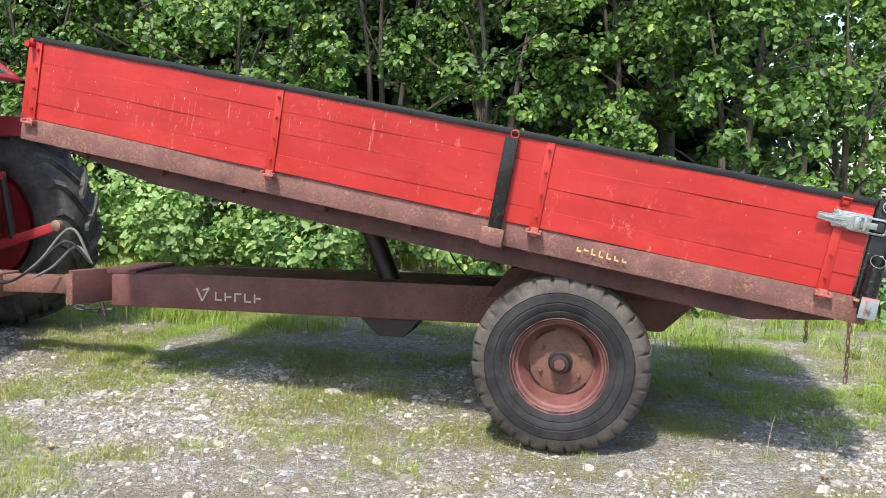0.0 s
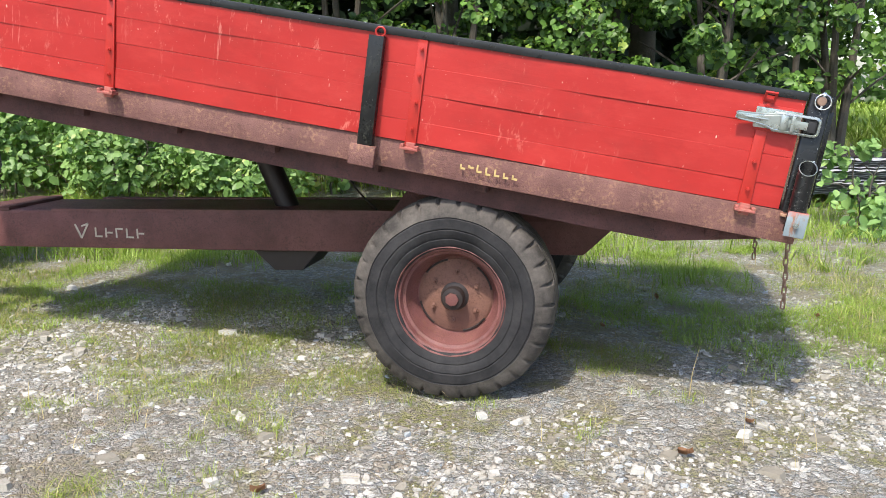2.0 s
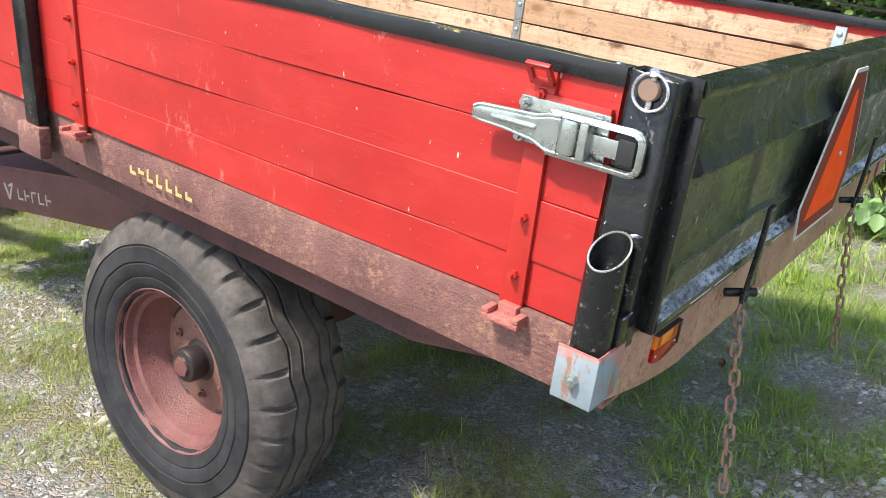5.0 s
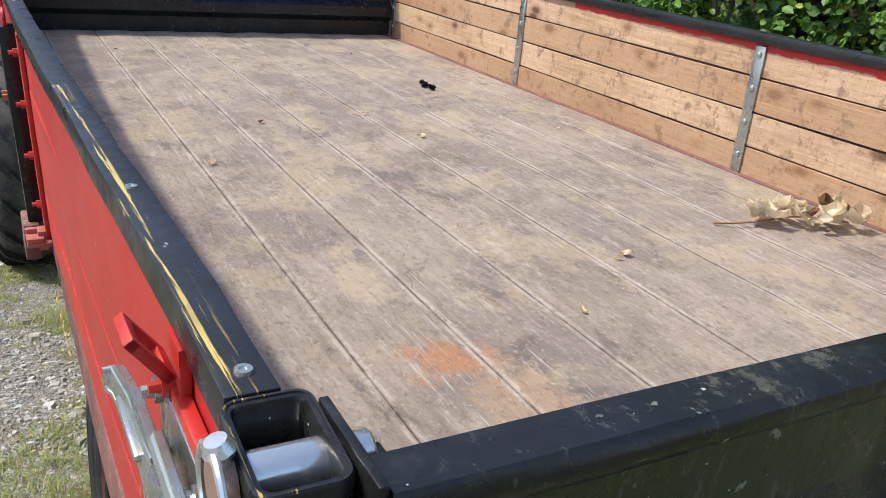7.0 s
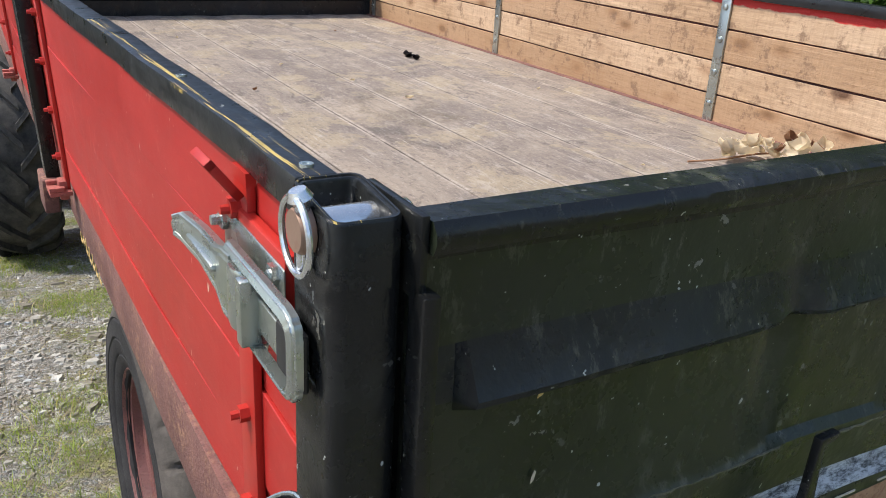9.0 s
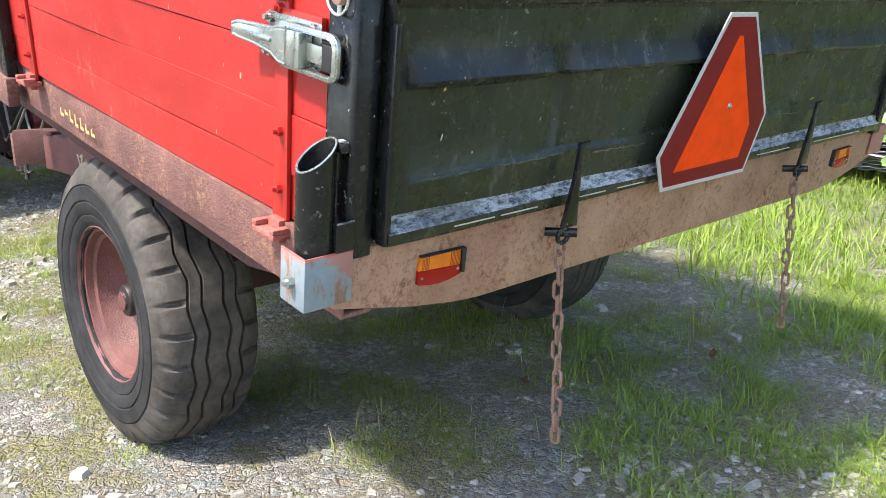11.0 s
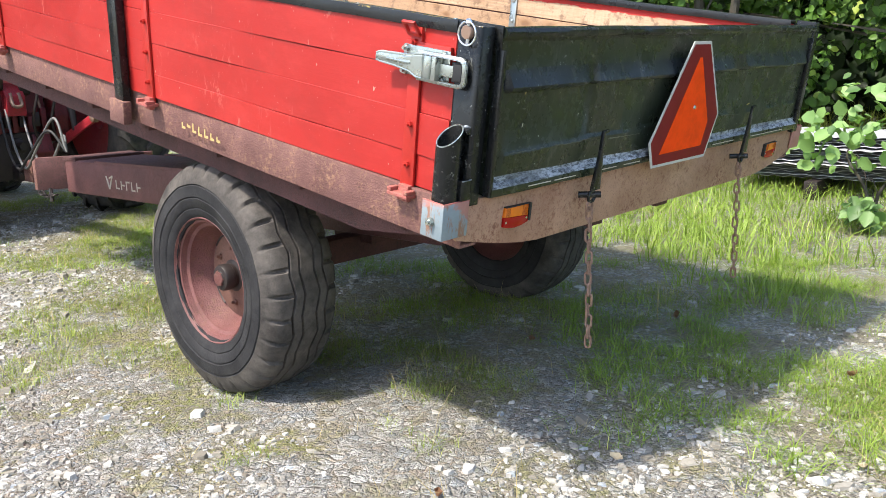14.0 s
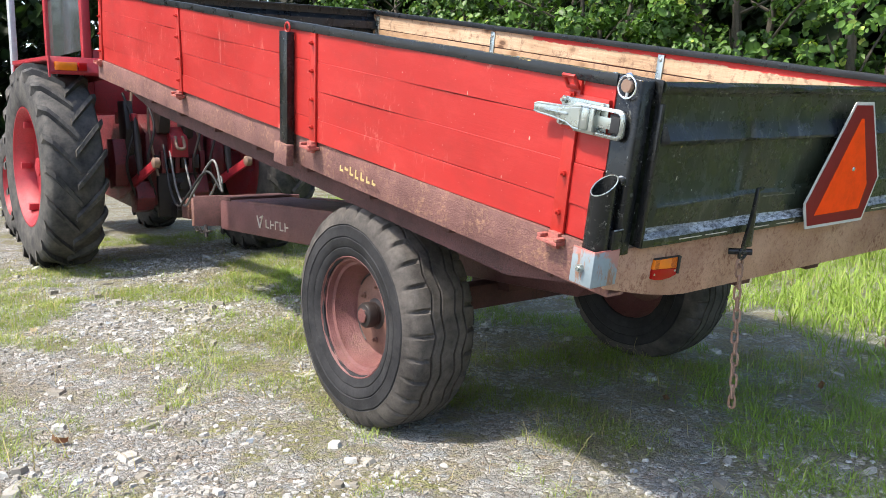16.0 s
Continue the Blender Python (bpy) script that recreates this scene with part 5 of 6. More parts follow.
part("axle_housing", lathe([(0.1, 0.3), (0.14, 0.6), (0.2, 0.72), (0.2, 1.22), (0.14, 1.34), (0.1, 1.64)], 20, "y", (AX, 0, AZ)), OILY_RED, tractor, smooth=True)
part("bonnet", prism([(-5.6, 0.75), (-5.6, 1.45), (-7.4, 1.35), (-7.5, 1.25), (-7.5, 0.75)], 0.7, 1.24, "y", 0.04), TRACTOR_RED, tractor)
part("front_axle", B(-6.57, -6.43, 0.4, 1.55, 0.42, 0.58, bevel=0.02), GREASE, tractor)
part("hitch_plate", B(-4.02, -3.96, 0.8, 1.14, 0.36, 0.72, bevel=0.01), GREASE, tractor)
part("tow_jaw", B(-3.98, -3.84, 0.9, 1.03, 0.36, 0.48, bevel=0.01), GREASE, tractor)
part("power_shaft", lathe([(0.07, -4.0), (0.06, -3.94), (0.03, -3.93), (0.03, -3.86)], 16, "x", (0, 0.97, 0.62)), GREASE, tractor)
part("top_bracket", prism([(-4.0, 0.85), (-3.9, 0.85), (-3.9, 1.0), (-4.0, 1.1)], 0.9, 1.04, "y", 0.006), TRACTOR_RED, tractor)
part("clevis", rod(curve([(-3.92, 0.94, 1.02), (-3.88, 0.94, 0.93), (-3.88, 1.0, 0.93), (-3.92, 1.0, 1.02)]), 0.014, 8), BOLT, tractor)
for y in (0.6, 1.34):
    part("lower_link", prism([(-4.3, 0.5), (-4.3, 0.58), (-3.43, 0.86), (-3.4, 0.8)], y - 0.014, y + 0.014, "y", 0.006), TRACTOR_RED, tractor, "red lift arm")
    part("link_ball", lathe([(0.02, y - 0.03), (0.04, y - 0.02), (0.04, y + 0.02), (0.02, y + 0.03)], 16, "y", (-3.42, 0, 0.83)), BOLT, tractor)
    part("lift_rod", rod([(-3.78, y, 0.72), (-3.82, y, 0.95), (-3.86, y, 1.18)], [0.022, 0.03, 0.018], 12), GREASE, tractor)
    part("rocker", prism([(-4.3, 1.22), (-3.84, 1.2), (-3.84, 1.14), (-4.3, 1.12)], y - 0.02, y + 0.02, "y", 0.008), TRACTOR_RED, tractor)
for y0 in (-0.03, 1.53):
    sheet = prism([(-3.72, 1.47), (-3.7, 1.49), (-3.74, 1.6), (-4.9, 1.62), (-5.15, 1.2), (-5.12, 1.2), (-4.88, 1.59), (-3.76, 1.57)], y0, y0 + 0.43, "y", 0.004)
    fender = part("fender", sheet, TRACTOR_RED, tractor, "red rear fender")
    part("fender_edge", prism([(-3.72, 1.45), (-3.7, 1.45), (-3.7, 1.6), (-4.9, 1.63), (-4.9, 1.6), (-3.76, 1.575)], *((y0 - 0.01, y0) if y0 < 1 else (y0 + 0.43, y0 + 0.44))), TRACTOR_RED, fender)
    part("tail_lamp", B(-3.74, -3.69, y0 + 0.03, y0 + 0.18, 1.5, 1.56, bevel=0.004), AMBER, fender, "orange tail lamp")
    part("red_lens", B(-3.74, -3.689, y0 + 0.19, y0 + 0.25, 1.5, 1.56, bevel=0.004), RED_LENS, fender)
    inner = (y0 + 0.42, y0 + 0.44) if y0 < 1 else (y0 - 0.01, y0 + 0.01)
    part("fender_side", prism([(-3.76, 1.46), (-3.76, 1.58), (-4.9, 1.6), (-4.98, 1.42), (-4.3, 1.45)], *inner), TRACTOR_RED, fender)
for x in (-4.42, -5.6):
    for y in (0.42, 1.5):
        part("cab_post", B(x - 0.035, x + 0.035, y - 0.035, y + 0.035, 1.2, 2.35, bevel=0.01), TRACTOR_RED, tractor)
part("cab_wall", B(-4.44, -4.4, 0.46, 1.46, 1.2, 1.72, bevel=0.01), TRACTOR_RED, tractor)
part("cab_roof", B(-5.75, -4.3, 0.32, 1.6, 2.35, 2.46, bevel=0.03), TRACTOR_RED, tractor)
for y in (0.42, 1.5):
    part("side_glass", B(-5.56, -4.46, y - 0.004, y + 0.004, 1.72, 2.35, bevel=0), GLASS, tractor)
bm = bmesh.new()
tilt = lambda u: (-4.38 + 0.66 * u, 2.27 - 0.42 * u)
for u0, u1, y0, y1 in ((0, 0.08, 0.5, 1.42), (0.92, 1.0, 0.5, 1.42), (0, 1, 0.5, 0.56), (0, 1, 1.36, 1.42)):
    (xa, za), (xb, zb) = tilt(u0), tilt(u1)
    prism([(xa, za), (xb, zb), (xb, zb - 0.03), (xa, za - 0.03)], y0, y1, "y", 0.006, bm)
window = part("rear_window", bm, TRACTOR_RED, tractor, "open tilted rear cab window")
(xa, za), (xb, zb) = tilt(0.06), tilt(0.94)
part("pane", prism([(xa, za - 0.012), (xb, zb - 0.012), (xb, zb - 0.017), (xa, za - 0.017)], 0.55, 1.37), GLASS, window)
part("mirror_post", B(-5.95, -5.85, 0.15, 0.2, 1.5, 2.4, bevel=0.005), flat("grey_post", (0.45, 0.47, 0.5), 0.4), tractor)
for k, (y, up) in enumerate(((0.85, 0.12), (0.9, 0.2), (1.02, 0.08))):
    pts = curve([(-3.95, y, 0.95 - 0.05 * k), (-3.7, y - 0.05, 0.62), (-3.4, y - 0.1, 0.5), (-3.15, y - 0.12, 0.55 + up * 0.4), (-2.95, 0.8 + 0.05 * k, 0.66 + up), (-2.8, 0.85, 0.64)])
    part("hydraulic_hose", rod(pts, 0.009, 8), HOSE if k else DARK, tractor)
for k in range(9):
    y = 0.72 + 0.055 * k
    part("valve_block", B(-4.0, -3.93 - 0.01 * (k % 3), y, y + 0.04, 0.72 + 0.04 * (k % 2), 0.84 + 0.03 * (k % 3), bevel=0.005), GREASE if k % 2 else OILY_RED, tractor)
for y, z0, z1, w in ((0.5, 0.6, 1.0, 0.05), (0.58, 0.85, 1.3, 0.035), (0.68, 0.4, 0.66, 0.07), (1.14, 0.42, 0.7, 0.07), (1.3, 0.62, 1.05, 0.05), (0.86, 1.02, 1.34, 0.045), (1.06, 0.98, 1.4, 0.04)):
    bm = prism([(-4.08, z0), (-3.94, z0 + 0.03), (-3.9, z0 + 0.5 * (z1 - z0)), (-3.95, z1), (-4.1, z1)], y - w, y + w, "y", 0.008)
    part("rear_casting", bm, OILY_RED if w > 0.045 else GREASE, tractor)
for y in (0.56, 0.72, 1.1, 1.24):
    part("pipe", rod(curve([(-4.0, y, 1.36), (-3.86, y + 0.03, 1.1), (-3.88, y - 0.03, 0.8), (-3.96, y + 0.05, 0.55)]), 0.011, 8), GREASE, tractor)
for y in (0.66, 0.8, 1.2):
    part("control_rod", rod(curve([(-4.05, y, 1.5), (-4.02, y - 0.04, 1.1), (-3.96, y, 0.7)]), 0.012, 8), BOLT, tractor)


# ---- things lying on the bed floor ----
def dry_leaf(size, curl, seed):
    rng = random.Random(seed)
    bm = bmesh.new()
    n, rows = 7, []
    for i in range(n):
        u = i / (n - 1)
        w = size * 0.36 * math.sin(math.pi * min(1, u * 1.02 + 0.03)) * (1 + 0.25 * math.sin(9 * u + seed))
        row = []
        for j in range(5):
            v = j / 2 - 1
            row.append(bm.verts.new(((u - 0.5) * size, v * w, curl * size * (v * v * 0.5 + (u - 0.5) ** 2 * 0.8) + rng.uniform(-1, 1) * size * 0.04)))
        rows.append(row)
    for a, b in zip(rows, rows[1:]):
        for j in range(4):
            bm.faces.new((a[j], b[j], b[j + 1], a[j + 1]))
    bmesh.ops.solidify(bm, geom=bm.faces[:], thickness=0.0012)
    return bm


rng = random.Random(5)
sprig = tagged(new("dry_leaf_sprig"), "withered pale oak leaves on a twig on the plank floor", "dead leaves")
sprig.matrix_basis = BED @ Matrix.Translation((-0.84, 1.71, 0.017)) @ Matrix.Rotation(radians(32), 4, "Z")
part("twig", rod(curve([(-0.17, -0.17, 0.004), (-0.09, -0.11, 0.012), (0.0, 0.0, 0.02), (0.12, 0.06, 0.02)]), 0.003, 6), BROWN, sprig)
for k in range(26):
    t = rng.uniform(-0.1, 0.13)
    m = Matrix.Translation((t + rng.uniform(-0.02, 0.02), t * 0.5 + rng.uniform(-0.06, 0.05), 0.018 + rng.uniform(0, 0.03))) @ Euler((rng.uniform(-0.9, 0.9), rng.uniform(-0.7, 0.7), rng.uniform(0, 6.28))).to_matrix().to_4x4()
    part("leaf", dry_leaf(rng.uniform(0.045, 0.07), rng.uniform(0.3, 0.9), k), BROWN if k % 7 == 0 else DRY, sprig, m=m)
clump = tagged(new("dead_leaf_clump"), "small dark shrivelled leaf clump on the floor", "dead leaves")
clump.matrix_basis = BED @ Matrix.Translation((-2.55, 1.47, 0.015)) @ Matrix.Diagonal((0.8, 0.7, 0.5, 1))
for k in range(7):
    m = Matrix.Translation((rng.uniform(-0.03, 0.1), rng.uniform(-0.02, 0.03), 0.012)) @ Euler((rng.uniform(-1, 1), rng.uniform(-1, 1), rng.uniform(0, 6))).to_matrix().to_4x4()
    part("leaf", dry_leaf(rng.uniform(0.035, 0.06), 1.0, 40 + k), GREASE, clump, m=m)
debris = tagged(new("bed_litter"), "bits of leaf and bark by the tailgate", "litter", kind="stuff")
for k in range(60):
    x, y = (rng.uniform(0.1, 0.195), rng.uniform(0.05, 0.4)) if k < 40 else (rng.uniform(-3.6, 0.1), rng.uniform(0.1, 1.85))
    m = BED @ Matrix.Translation((x, y, 0.021)) @ Euler((rng.uniform(-0.4, 0.4), rng.uniform(-0.4, 0.4), rng.uniform(0, 6))).to_matrix().to_4x4()
    part("flake", dry_leaf(rng.uniform(0.012, 0.03), 0.5, 80 + k), DRY if k % 3 else BROWN, debris, m=m)


# ---- stones, grass and leaves on the ground ----
def stones(name, count, lo, hi, area, seed, keep):
    r = np.random.RandomState(seed)
    x, y = r.uniform(area[0], area[1], count * 4), r.uniform(area[2], area[3], count * 4)
    ok = r.rand(count * 4) < keep(x, y)
    x, y = x[ok][:count], y[ok][:count]
    n = len(x)
    size = lo * (hi / lo) ** (r.rand(n) ** 2.6)
    k = 5
    a = (np.arange(k)[None] + r.uniform(-0.38, 0.38, (n, k))) * 2 * np.pi / k + r.uniform(0, 6.28, (n, 1))
    rad = r.uniform(0.55, 1.1, (n, k)) * size[:, None] / 2
    sx, sy, tall = r.uniform(0.75, 1.3, (n, 1)), r.uniform(0.55, 0.95, (n, 1)), size[:, None] * r.uniform(0.08, 0.24, (n, 1))
    tilt = r.normal(0, 0.1, (n, 2))
    rows = []
    for grow, up in ((1.0, -0.5), (0.78, 1.0)):
        px, py = rad * grow * np.cos(a) * sx, rad * grow * np.sin(a) * sy
        rows.append(np.stack([px, py, tall * up + (tilt[:, :1] * px + tilt[:, 1:] * py + r.uniform(-0.12, 0.12, (n, k)) * tall) * (up > 0)], -1))
    peak = np.concatenate([np.zeros((n, 1, 2)), tall[:, :, None] * 1.05], -1)
    v = np.concatenate(rows + [peak], 1)
    turn = r.uniform(0, 6.28, n)
    c, s = np.cos(turn)[:, None], np.sin(turn)[:, None]
    v = np.stack([v[..., 0] * c - v[..., 1] * s, v[..., 0] * s + v[..., 1] * c, v[..., 2]], -1)
    v += np.stack([x, y, ground_height(x, y)], -1)[:, None]
    tri = []
    for row in (0,):
        for q in range(k):
            e = (q + 1) % k
            tri += [(row * k + q, row * k + e, row * k + k + e), (row * k + q, row * k + k + e, row * k + k + q)]
    tri += [(k + q, k + (q + 1) % k, 2 * k) for q in range(k)]
    faces = (np.array(tri)[None] + (2 * k + 1) * np.arange(n)[:, None, None]).reshape(-1, 3)
    me = mesh_np(name, v.reshape(-1, 3), faces)
    me.shade_flat()
    return part(name, me, STONE)


def bareness(x, y):
    m = soft_noise(x, y, 0.8, 4) * 0.6 + soft_noise(x, y, 0.25, 5) * 0.4
    return np.clip((m - 0.34) * 3.2 - np.clip(y, 0, 4) * 0.42, 0.02, 1)


tagged(stones("loose_stones", 64000, 0.008, 0.045, (-5.5, 3.6, -2.9, 2.2), 3, bareness), "loose pale grey crushed stones on the yard", "gravel", kind="stuff")
tagged(stones("larger_stones", 1500, 0.035, 0.12, (-5, 3.6, -3.0, 2.8), 4, lambda x, y: bareness(x, y) * 0.8 + 0.05), "flat grey stones pressed into the gravel", "stones", kind="stuff")


def blades(name, x, y, height, seed, spread_out=0.35, width=0.004, material=GRASS):
    """Grass blades, each bent over and tapering to a point."""
    r = np.random.RandomState(seed)
    n = len(x)
    a, lean = r.uniform(0, 6.28, n), r.uniform(0.1, 1.0, n) * spread_out
    h = height * r.uniform(0.45, 1.2, n)
    d = np.stack([np.cos(a), np.sin(a)], -1)
    s = np.stack([-np.sin(a), np.cos(a)], -1)
    g = ground_height(x, y) - 0.005
    w = width * r.uniform(0.6, 1.4, n) * (0.6 + h * 3)
    rows = []
    for u, ww in ((0, 1.0), (0.5, 0.8), (0.85, 0.45)):
        off = d * (lean * h * u * u * 1.4)[:, None]
        z = g + h * u * (1 - 0.3 * lean * u)
        for sign in (-1, 1):
            rows.append(np.concatenate([np.stack([x, y], -1) + off + s * (sign * w * ww / 2)[:, None], z[:, None]], -1))
    off = d * (lean * h * 1.4)[:, None]
    rows.append(np.concatenate([np.stack([x, y], -1) + off, (g + h * (1 - 0.3 * lean))[:, None]], -1))
    v = np.stack(rows, 1)
    tri = np.array([(0, 1, 3), (0, 3, 2), (2, 3, 5), (2, 5, 4), (4, 5, 6)])
    faces = (tri[None] + 7 * np.arange(n)[:, None, None]).reshape(-1, 3)
    return part(name, mesh_np(name, v.reshape(-1, 3), faces), material)


def sown(count, area, want, seed, tuft=6, radius=0.03):
    r = np.random.RandomState(seed)
    x, y = r.uniform(area[0], area[1], count), r.uniform(area[2], area[3], count)
    ok = r.rand(count) < want(x, y)
    x, y = np.repeat(x[ok], tuft), np.repeat(y[ok], tuft)
    return x + r.normal(0, radius, len(x)), y + r.normal(0, radius, len(y))


def short_want(x, y):
    m = soft_noise(x, y, 0.7, 6) * 0.55 + soft_noise(x, y, 0.2, 7) * 0.45
    track = np.exp(-((y - 0.2) / 0.35) ** 2) * 0.12
    return np.clip((m - 0.53) * 7.0 + np.clip(y + 0.6, 0, 3) * 0.06 - track, 0.0, 1)


def verge_want(x, y):
    m = soft_noise(x, y, 1.1, 5) * 0.6 + soft_noise(x, y, 0.35, 3) * 0.4
    return np.clip((m - 0.46) * 4.0 + np.clip(y - 2.4, 0, 3) * 0.12, 0, 1)


def rear_want(x, y):
    m = soft_noise(x, y, 0.6, 2) * 0.5 + soft_noise(x, y, 0.2, 6) * 0.5
    shade = np.exp(-((x - 0.35) / 0.55) ** 2 - ((y - 1.1) / 0.8) ** 2)
    return np.clip((m - 0.56) * 9.0, 0, 0.95) * np.clip((y - 0.25) * 0.9, 0, 1) * (1 - 0.75 * shade)


x, y = sown(62000, (-6, 4.0, -3.0, 3.3), short_want, 21, 7, 0.024)
tagged(blades("short_grass", x, y, 0.045, 22, 1.4, 0.0034), "short sparse yellow-green grass in the gravel", "grass", kind="stuff")
x, y = sown(9000, (-8, 6, 2.2, 6.5), verge_want, 23, 7, 0.04)
tagged(blades("verge_grass", x, y, 0.16, 24, 1.3, 0.006, LUSH), "tall bright green verge grass", "grass", kind="stuff")
x, y = sown(22000, (-3.5, 4.2, 0.3, 3.6), rear_want, 25, 9, 0.035)
tagged(blades("yard_grass", x, y, 0.06, 26, 1.7, 0.0042, LUSH), "green grass tufts beside the wheel", "grass", kind="stuff")
x, y = sown(6000, (-12, 12, 6.0, 12), lambda x, y: np.full(len(x), 0.6), 27, 5, 0.1)
tagged(blades("far_grass", x, y, 0.3, 28, 0.7, 0.012), "rough grass under the trees", "grass", kind="stuff")
x, y = sown(4200, (1.6, 14, 10.5, 24), lambda x, y: np.full(len(x), 0.8), 29, 5, 0.2)
tagged(blades("meadow_grass", x, y, 0.34, 30, 0.8, 0.04, LUSH), "sunny yellow-green meadow beyond the hedge", "grass", kind="stuff")
x, y = sown(16000, (-5, 4.2, -3.0, 4.6), lambda x, y: 0.5 * short_want(x, y) + 0.04, 31, 4, 0.05)
tagged(blades("dead_straw", x, y, 0.09, 32, 1.9, 0.003, STRAW), "dry straw and dead stalks lying in the grass", "straw", kind="stuff")
x, y = sown(260, (-5, 4, -1.2, 3.2), lambda x, y: np.full(len(x), 0.6), 33, 1, 0.01)
tagged(blades("grass_stalks", x, y, 0.2, 34, 0.5, 0.0022, STRAW), "thin dry grass stalks standing in the yard", "grass", kind="stuff")
fallen = tagged(new("fallen_leaves"), "a few brown fallen leaves on the gravel", "dead leaves", kind="stuff")
for k, (x, y) in enumerate([(-1.62, 0.62), (0.95, -0.35), (1.2, 0.0), (1.45, 0.5), (0.6, 1.2), (-0.4, -0.9), (2.0, 0.9), (1.75, 1.6), (0.9, 1.9), (-2.2, -0.6)]):
    m = Matrix.Translation((x, y, float(ground_height(x, y)) + 0.012)) @ Euler((rng.uniform(-0.5, 0.5), rng.uniform(-0.5, 0.5), rng.uniform(0, 6))).to_matrix().to_4x4()
    part("leaf", dry_leaf(rng.uniform(0.035, 0.06), 0.6, 200 + k), DRY if k % 3 == 0 else BROWN, fallen, m=m)


# ---- shrubs and trees ----
def leaves(name, centres, radii, per, size, seed, material=LEAF, flat_up=0.6):
    """Many folded leaves in clumps round the given points."""
    r = np.random.RandomState(seed)
    n = len(centres) * per
    c, rad = np.repeat(centres, per, 0), np.repeat(radii, per)
    d = r.normal(size=(n, 3))
    d /= np.linalg.norm(d, axis=1, keepdims=True)
    p = c + d * (rad * r.uniform(0.25, 1.0, n) ** 0.5)[:, None] * np.array([1, 1, 0.75])
    up = d * 0.5 + np.array([0, -0.5, flat_up]) + r.normal(0, 0.45, (n, 3))
    up /= np.linalg.norm(up, axis=1, keepdims=True)
    t = np.cross(up, r.normal(size=(n, 3)))
    t /= np.linalg.norm(t, axis=1, keepdims=True)
    t[:, 2] -= 0.25
    s = np.cross(up, t)
    L = (size * r.uniform(0.55, 1.25, n))[:, None]
    fold = up * L * 0.1
    v = np.stack([p - t * L * 0.5, p - t * L * 0.22 - s * L * 0.34 + fold, p + t * L * 0.2 - s * L * 0.33 + fold, p + t * L * 0.52 - up * L * 0.08, p + t * L * 0.2 + s * L * 0.33 + fold, p - t * L * 0.22 + s * L * 0.34 + fold], 1)
    q = np.array([(0, 1, 2, 3), (0, 3, 4, 5)])
    faces = (q[None] + 6 * np.arange(n)[:, None, None]).reshape(-1, 4)
    return mesh_np(name, v.reshape(-1, 3), faces)


def tree(x, y, high, wide, clumps, per, seed, low=0.0, size=0.105, trunk=0.07, label="", category="shrub", name="shrub", stems=3):
    r = np.random.RandomState(seed)
    z0 = float(ground_height(x, y))
    root = tagged(new(name), label, category, group="bushes behind the trailer")
    root.matrix_basis = Matrix.Translation((x, y, z0))
    tips = []
    for k in range(stems):
        a = 6.28 * k / stems + r.uniform(0, 1)
        top = Vector((math.cos(a) * wide * 0.25, math.sin(a) * wide * 0.2, high * r.uniform(0.7, 0.95)))
        pts = curve([(0.05 * math.cos(a), 0.05 * math.sin(a), -0.1), (top.x * 0.3, top.y * 0.3, high * 0.3), (top.x * 0.6 + r.normal() * 0.06, top.y * 0.6 + r.normal() * 0.06, high * 0.6), tuple(top)], 4)
        part("trunk", rod(pts, [trunk * (1 - 0.85 * i / (len(pts) - 1)) for i in range(len(pts))], 8), BARK, root, smooth=True)
        for j in range(5):
            p = pts[3 + j * (len(pts) - 5) // 5]
            tip = p + Vector((r.normal() * wide * 0.3, r.normal() * wide * 0.25, high * r.uniform(0.05, 0.2)))
            part("limb", rod(curve([p, p.lerp(tip, 0.5) + Vector((0, 0, 0.05)), tip], 3), [trunk * 0.3, *[trunk * 0.2] * 5, trunk * 0.06], 5), BARK, root)
            tips.append(tip)
    c = r.uniform(-1, 1, (clumps * 3, 3))
    c = c[(c[:, 0] ** 2 + c[:, 1] ** 2 + (0.8 * c[:, 2]) ** 2) < 1.05][:clumps]
    centres = np.stack([c[:, 0] * wide / 2, c[:, 1] * wide / 2.0, low + (c[:, 2] + 1) / 2 * (high - low)], -1)
    centres += r.normal(0, 0.12, centres.shape)
    centres[:, 2] = np.maximum(centres[:, 2], 0.1)
    # saplings take the leaf colour brightened as if in sun
    part("crown", leaves("crown", centres, r.uniform(0.1, 0.36, len(centres)), per, size, seed + 1), SUNLIT_LEAF if name == "sapling" else LEAF, root)
    return root


for k, (x, y, high, wide, clumps, low) in enumerate([
    (-10.5, 7.6, 5.2, 3.4, 150, 0.0), (-8.2, 7.0, 4.6, 2.8, 150, 0.0), (-6.3, 7.4, 5.2, 3.0, 160, 0.0), (-4.6, 6.7, 4.0, 2.5, 150, 0.0), (-3.0, 7.3, 5.0, 2.8, 160, 0.2),
    (-1.4, 6.9, 4.6, 2.6, 150, 0.0), (0.3, 7.5, 5.0, 2.7, 150, 0.5), (1.6, 7.1, 3.6, 2.3, 120, 0.4), (3.1, 7.9, 3.6, 2.0, 80, 1.2), (-12.8, 7.4, 5.0, 3.2, 130, 0.0)]):
    tree(x, y, high, wide, int(clumps * 0.66), 84, 100 + 7 * k, low, 0.09, label="dense green hazel shrub behind the trailer")
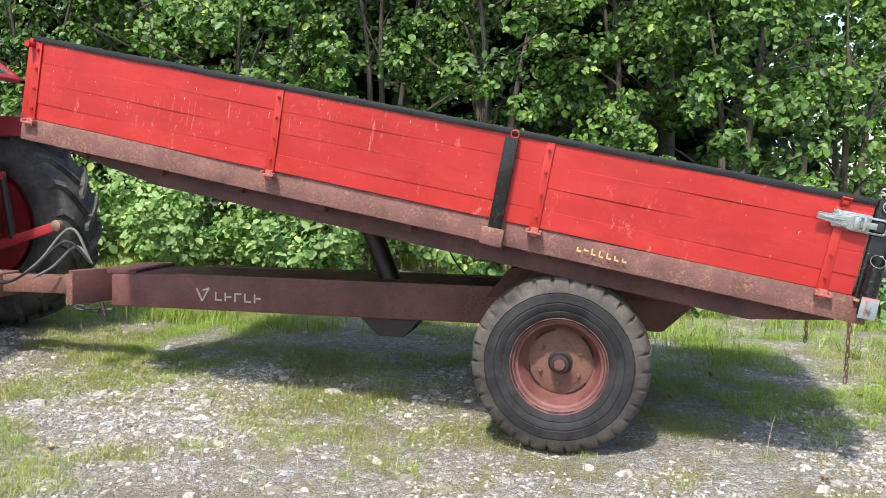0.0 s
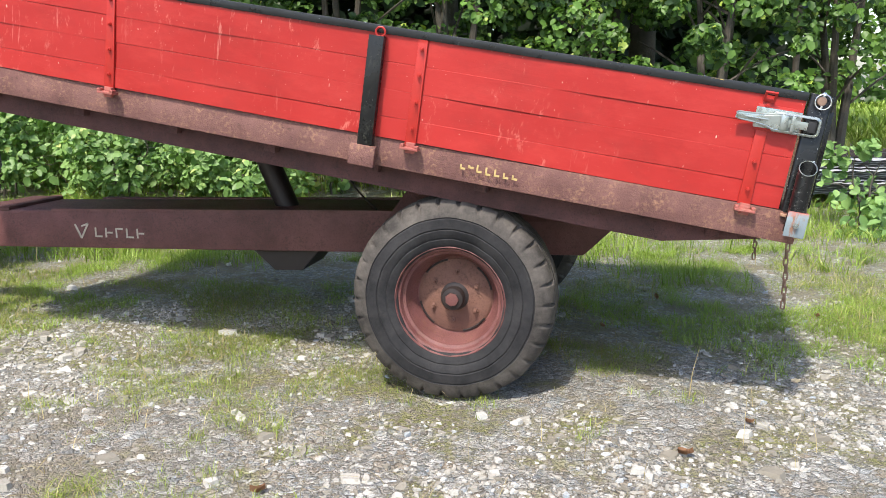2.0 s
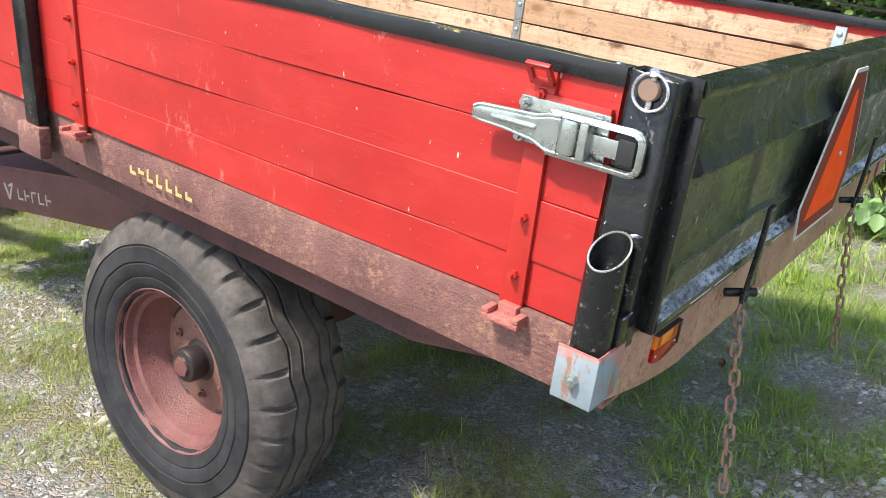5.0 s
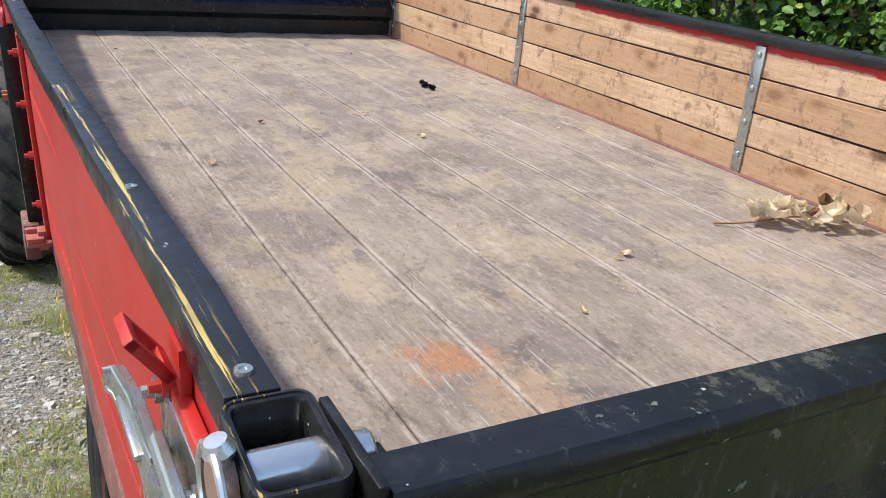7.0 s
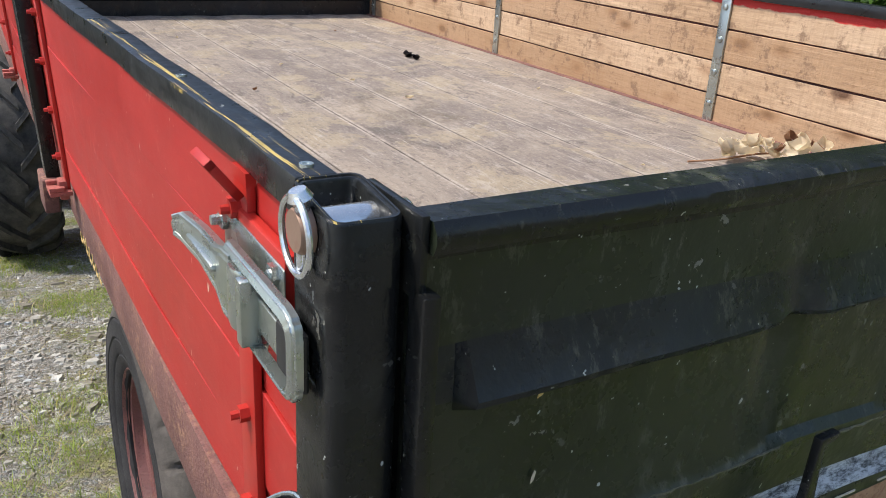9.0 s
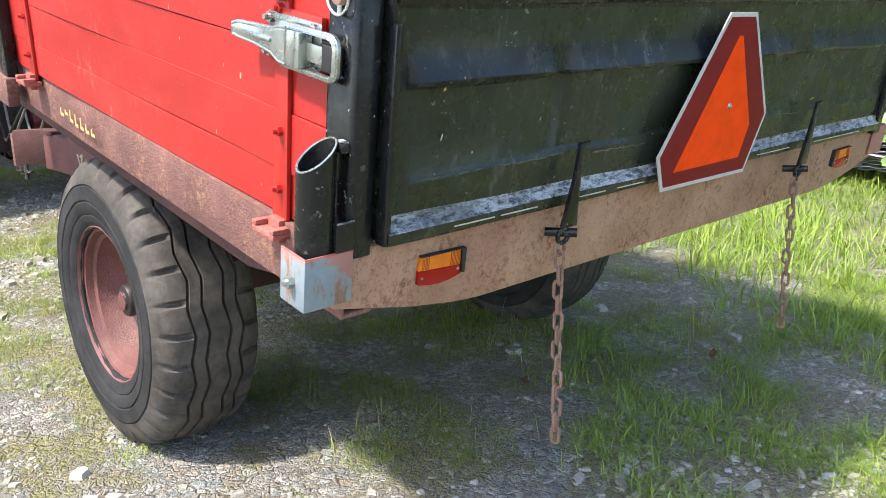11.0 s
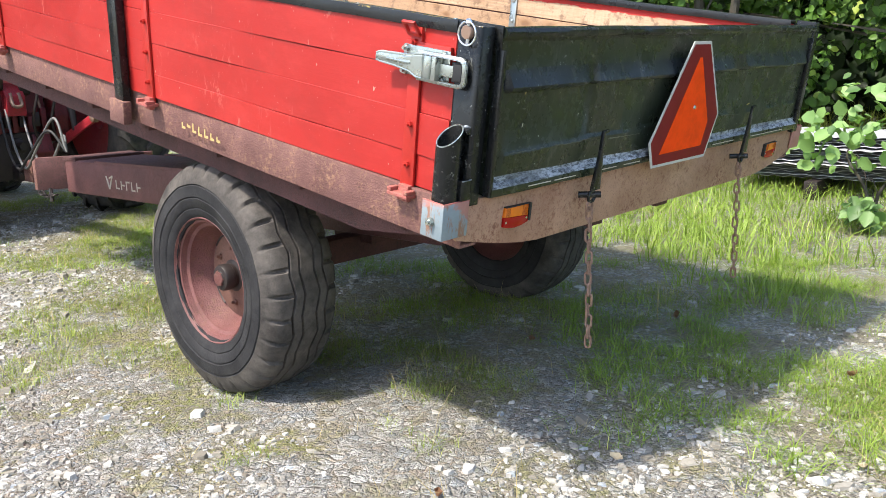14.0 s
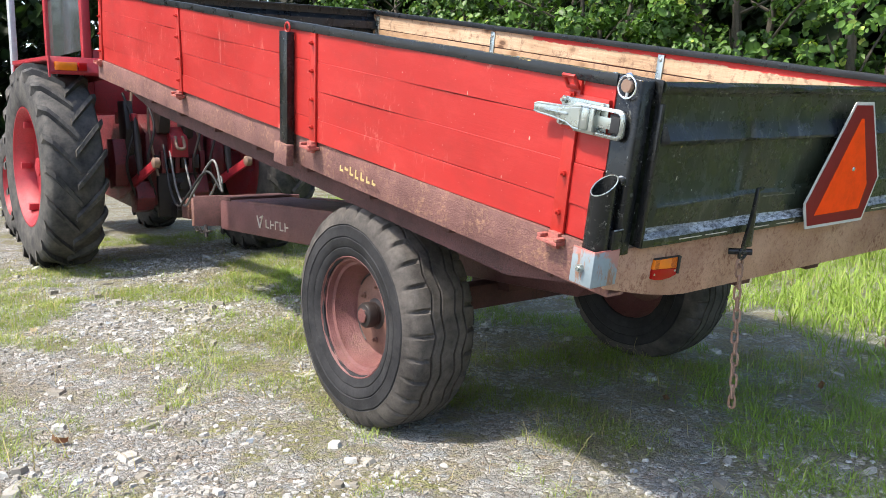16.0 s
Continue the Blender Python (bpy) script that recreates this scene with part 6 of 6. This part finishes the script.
for k, (x, y, high, wide, clumps) in enumerate([(-5.6, 5.9, 1.3, 1.5, 40), (-4.1, 5.7, 1.0, 1.3, 36), (-2.6, 5.9, 1.2, 1.4, 40), (-7.2, 6.0, 1.5, 1.6, 44), (-8.9, 5.9, 1.4, 1.6, 40), (-3.4, 5.3, 0.8, 1.1, 24), (-4.9, 5.2, 0.9, 1.2, 26), (-6.4, 5.2, 1.1, 1.3, 30), (-1.3, 5.6, 0.9, 1.0, 22), (0.95, 4.45, 0.8, 0.45, 5), (2.7, 4.6, 0.7, 0.5, 7)]):
    tree(x, y, high, wide, clumps, 46, 300 + 5 * k, 0.0, 0.09, 0.016, "low leafy sapling at the edge of the yard", "sapling", "sapling", 2)
for k, (x, y, r0) in enumerate([(-1.9, 8.6, 0.16), (0.75, 9.2, 0.2), (-5.2, 9.4, 0.15), (-8.8, 9.2, 0.17), (3.0, 10.4, 0.05), (5.2, 10.8, 0.08)]):
    r = np.random.RandomState(500 + k)
    root = tagged(new("tree"), "tall dark-barked tree with leafy crown", "tree", group="trees behind the trailer")
    root.matrix_basis = Matrix.Translation((x, y, float(ground_height(x, y))))
    pts = curve([(0, 0, -0.2), (0.05, 0, 2.0), (-0.05, 0.1, 4.0), (0.15, 0.1, 7.0)], 4)
    part("trunk", rod(pts, [r0 * (1.15 - 0.8 * i / (len(pts) - 1)) for i in range(len(pts))], 12), BARK, root, smooth=True)
    tall = r0 > 0.1
    n = 60 if tall else 26
    c = r.normal(0, 1, (n, 3)) * (1.3, 0.9, 1.0) + (0, 0, 5.2 if tall else 4.4)
    for j in range(6):
        a, h = r.uniform(0, 6.28), r.uniform(2.6, 5.5)
        tip = Vector((math.cos(a) * 1.3, math.sin(a) * 1.1, h + 0.7))
        part("limb", rod(curve([(0, 0, h), (tip.x * 0.5, tip.y * 0.5, h + 0.25), tip], 3), [r0 * 0.3, *[r0 * 0.2] * 5, r0 * 0.05], 6), BARK, root)
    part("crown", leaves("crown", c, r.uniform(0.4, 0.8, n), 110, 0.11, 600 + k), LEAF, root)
r = np.random.RandomState(77)
c = np.stack([r.uniform(-22, 1.5, 520), r.uniform(10.5, 15, 520), r.uniform(0, 10, 520)], -1)
c = np.concatenate([c, np.stack([r.uniform(-14, 3.0, 300), r.uniform(12.5, 16, 300), r.uniform(0, 7, 300)], -1)])
# leaf colour carries the shade between and behind the shrubs
tagged(part("far_wood", leaves("far_wood", c, r.uniform(0.7, 1.3, 820), 100, 0.32, 78), SHADE_LEAF), "leafy woodland beyond the shrubs, its leaves coloured as in shade", "woodland", kind="stuff")
c = np.stack([r.uniform(1.5, 26, 220), r.uniform(24, 30, 220), r.uniform(0, 7, 220)], -1)
tagged(part("meadow_wood", leaves("meadow_wood", c, r.uniform(1.0, 1.8, 220), 80, 0.3, 79), LEAF), "woodland edge beyond a sunny clearing", "woodland", kind="stuff")
c = np.stack([r.uniform(-24, -13, 420), r.uniform(-10, 12, 420), r.uniform(0, 8, 420)], -1)
# same shade-coloured leaves across the yard
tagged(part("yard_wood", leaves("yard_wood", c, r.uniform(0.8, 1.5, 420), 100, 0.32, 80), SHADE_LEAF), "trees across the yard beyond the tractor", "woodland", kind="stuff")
c = np.stack([r.uniform(24, 30, 200), r.uniform(-10, 12, 200), r.uniform(0, 6, 200)], -1)
tagged(part("opposite_wood", leaves("opposite_wood", c, r.uniform(0.8, 1.5, 200), 90, 0.24, 81), LEAF), "trees on the other side of the yard", "woodland", kind="stuff")

# ---- pile of roof sheets ----
pile = tagged(new("sheet_pile"), "stack of old grey corrugated roof sheets with planks", "sheet pile")
pile.matrix_basis = Matrix.Translation((1.7, 6.1, float(ground_height(1.7, 6.1)) + 0.04)) @ Matrix.Rotation(radians(4), 4, "Z")
for k in range(15):
    bm = bmesh.new()
    z, dx, dy = 0.08 + 0.024 * k, rng.uniform(-0.14, 0.14), rng.uniform(-0.08, 0.08)
    n = 120
    top = [[bm.verts.new((-2.1 + 4.2 * i / n + dx, yv + dy, z + 0.005 * math.sin(i * math.pi / 2.0 + 0.4) - h)) for i in range(n + 1)] for yv, h in ((-0.6, 0.0), (0.3, 0.0), (0.3, 0.004), (-0.6, 0.004))]
    for a, b in zip(top, top[1:] + top[:1]):
        for i in range(n):
            bm.faces.new((a[i], a[i + 1], b[i + 1], b[i]))
    bmesh.ops.recalc_face_normals(bm, faces=bm.faces)
    part("roof_sheet", bm, SHEET, pile)
for x in (-1.5, 0.0, 1.5):
    part("bearer", B(x - 0.05, x + 0.05, -0.72, 0.8, -0.16, 0.07), GREASE, pile)
for y, t in ((-0.3, 0.05), (0.2, -0.1)):
    m = Matrix.Translation((1.2, y, 0.428)) @ Matrix.Rotation(t, 4, "Z")
    part("plank", B(-0.9, 0.7, -0.06, 0.06, 0.0, 0.04), GREASE, pile, m=m)
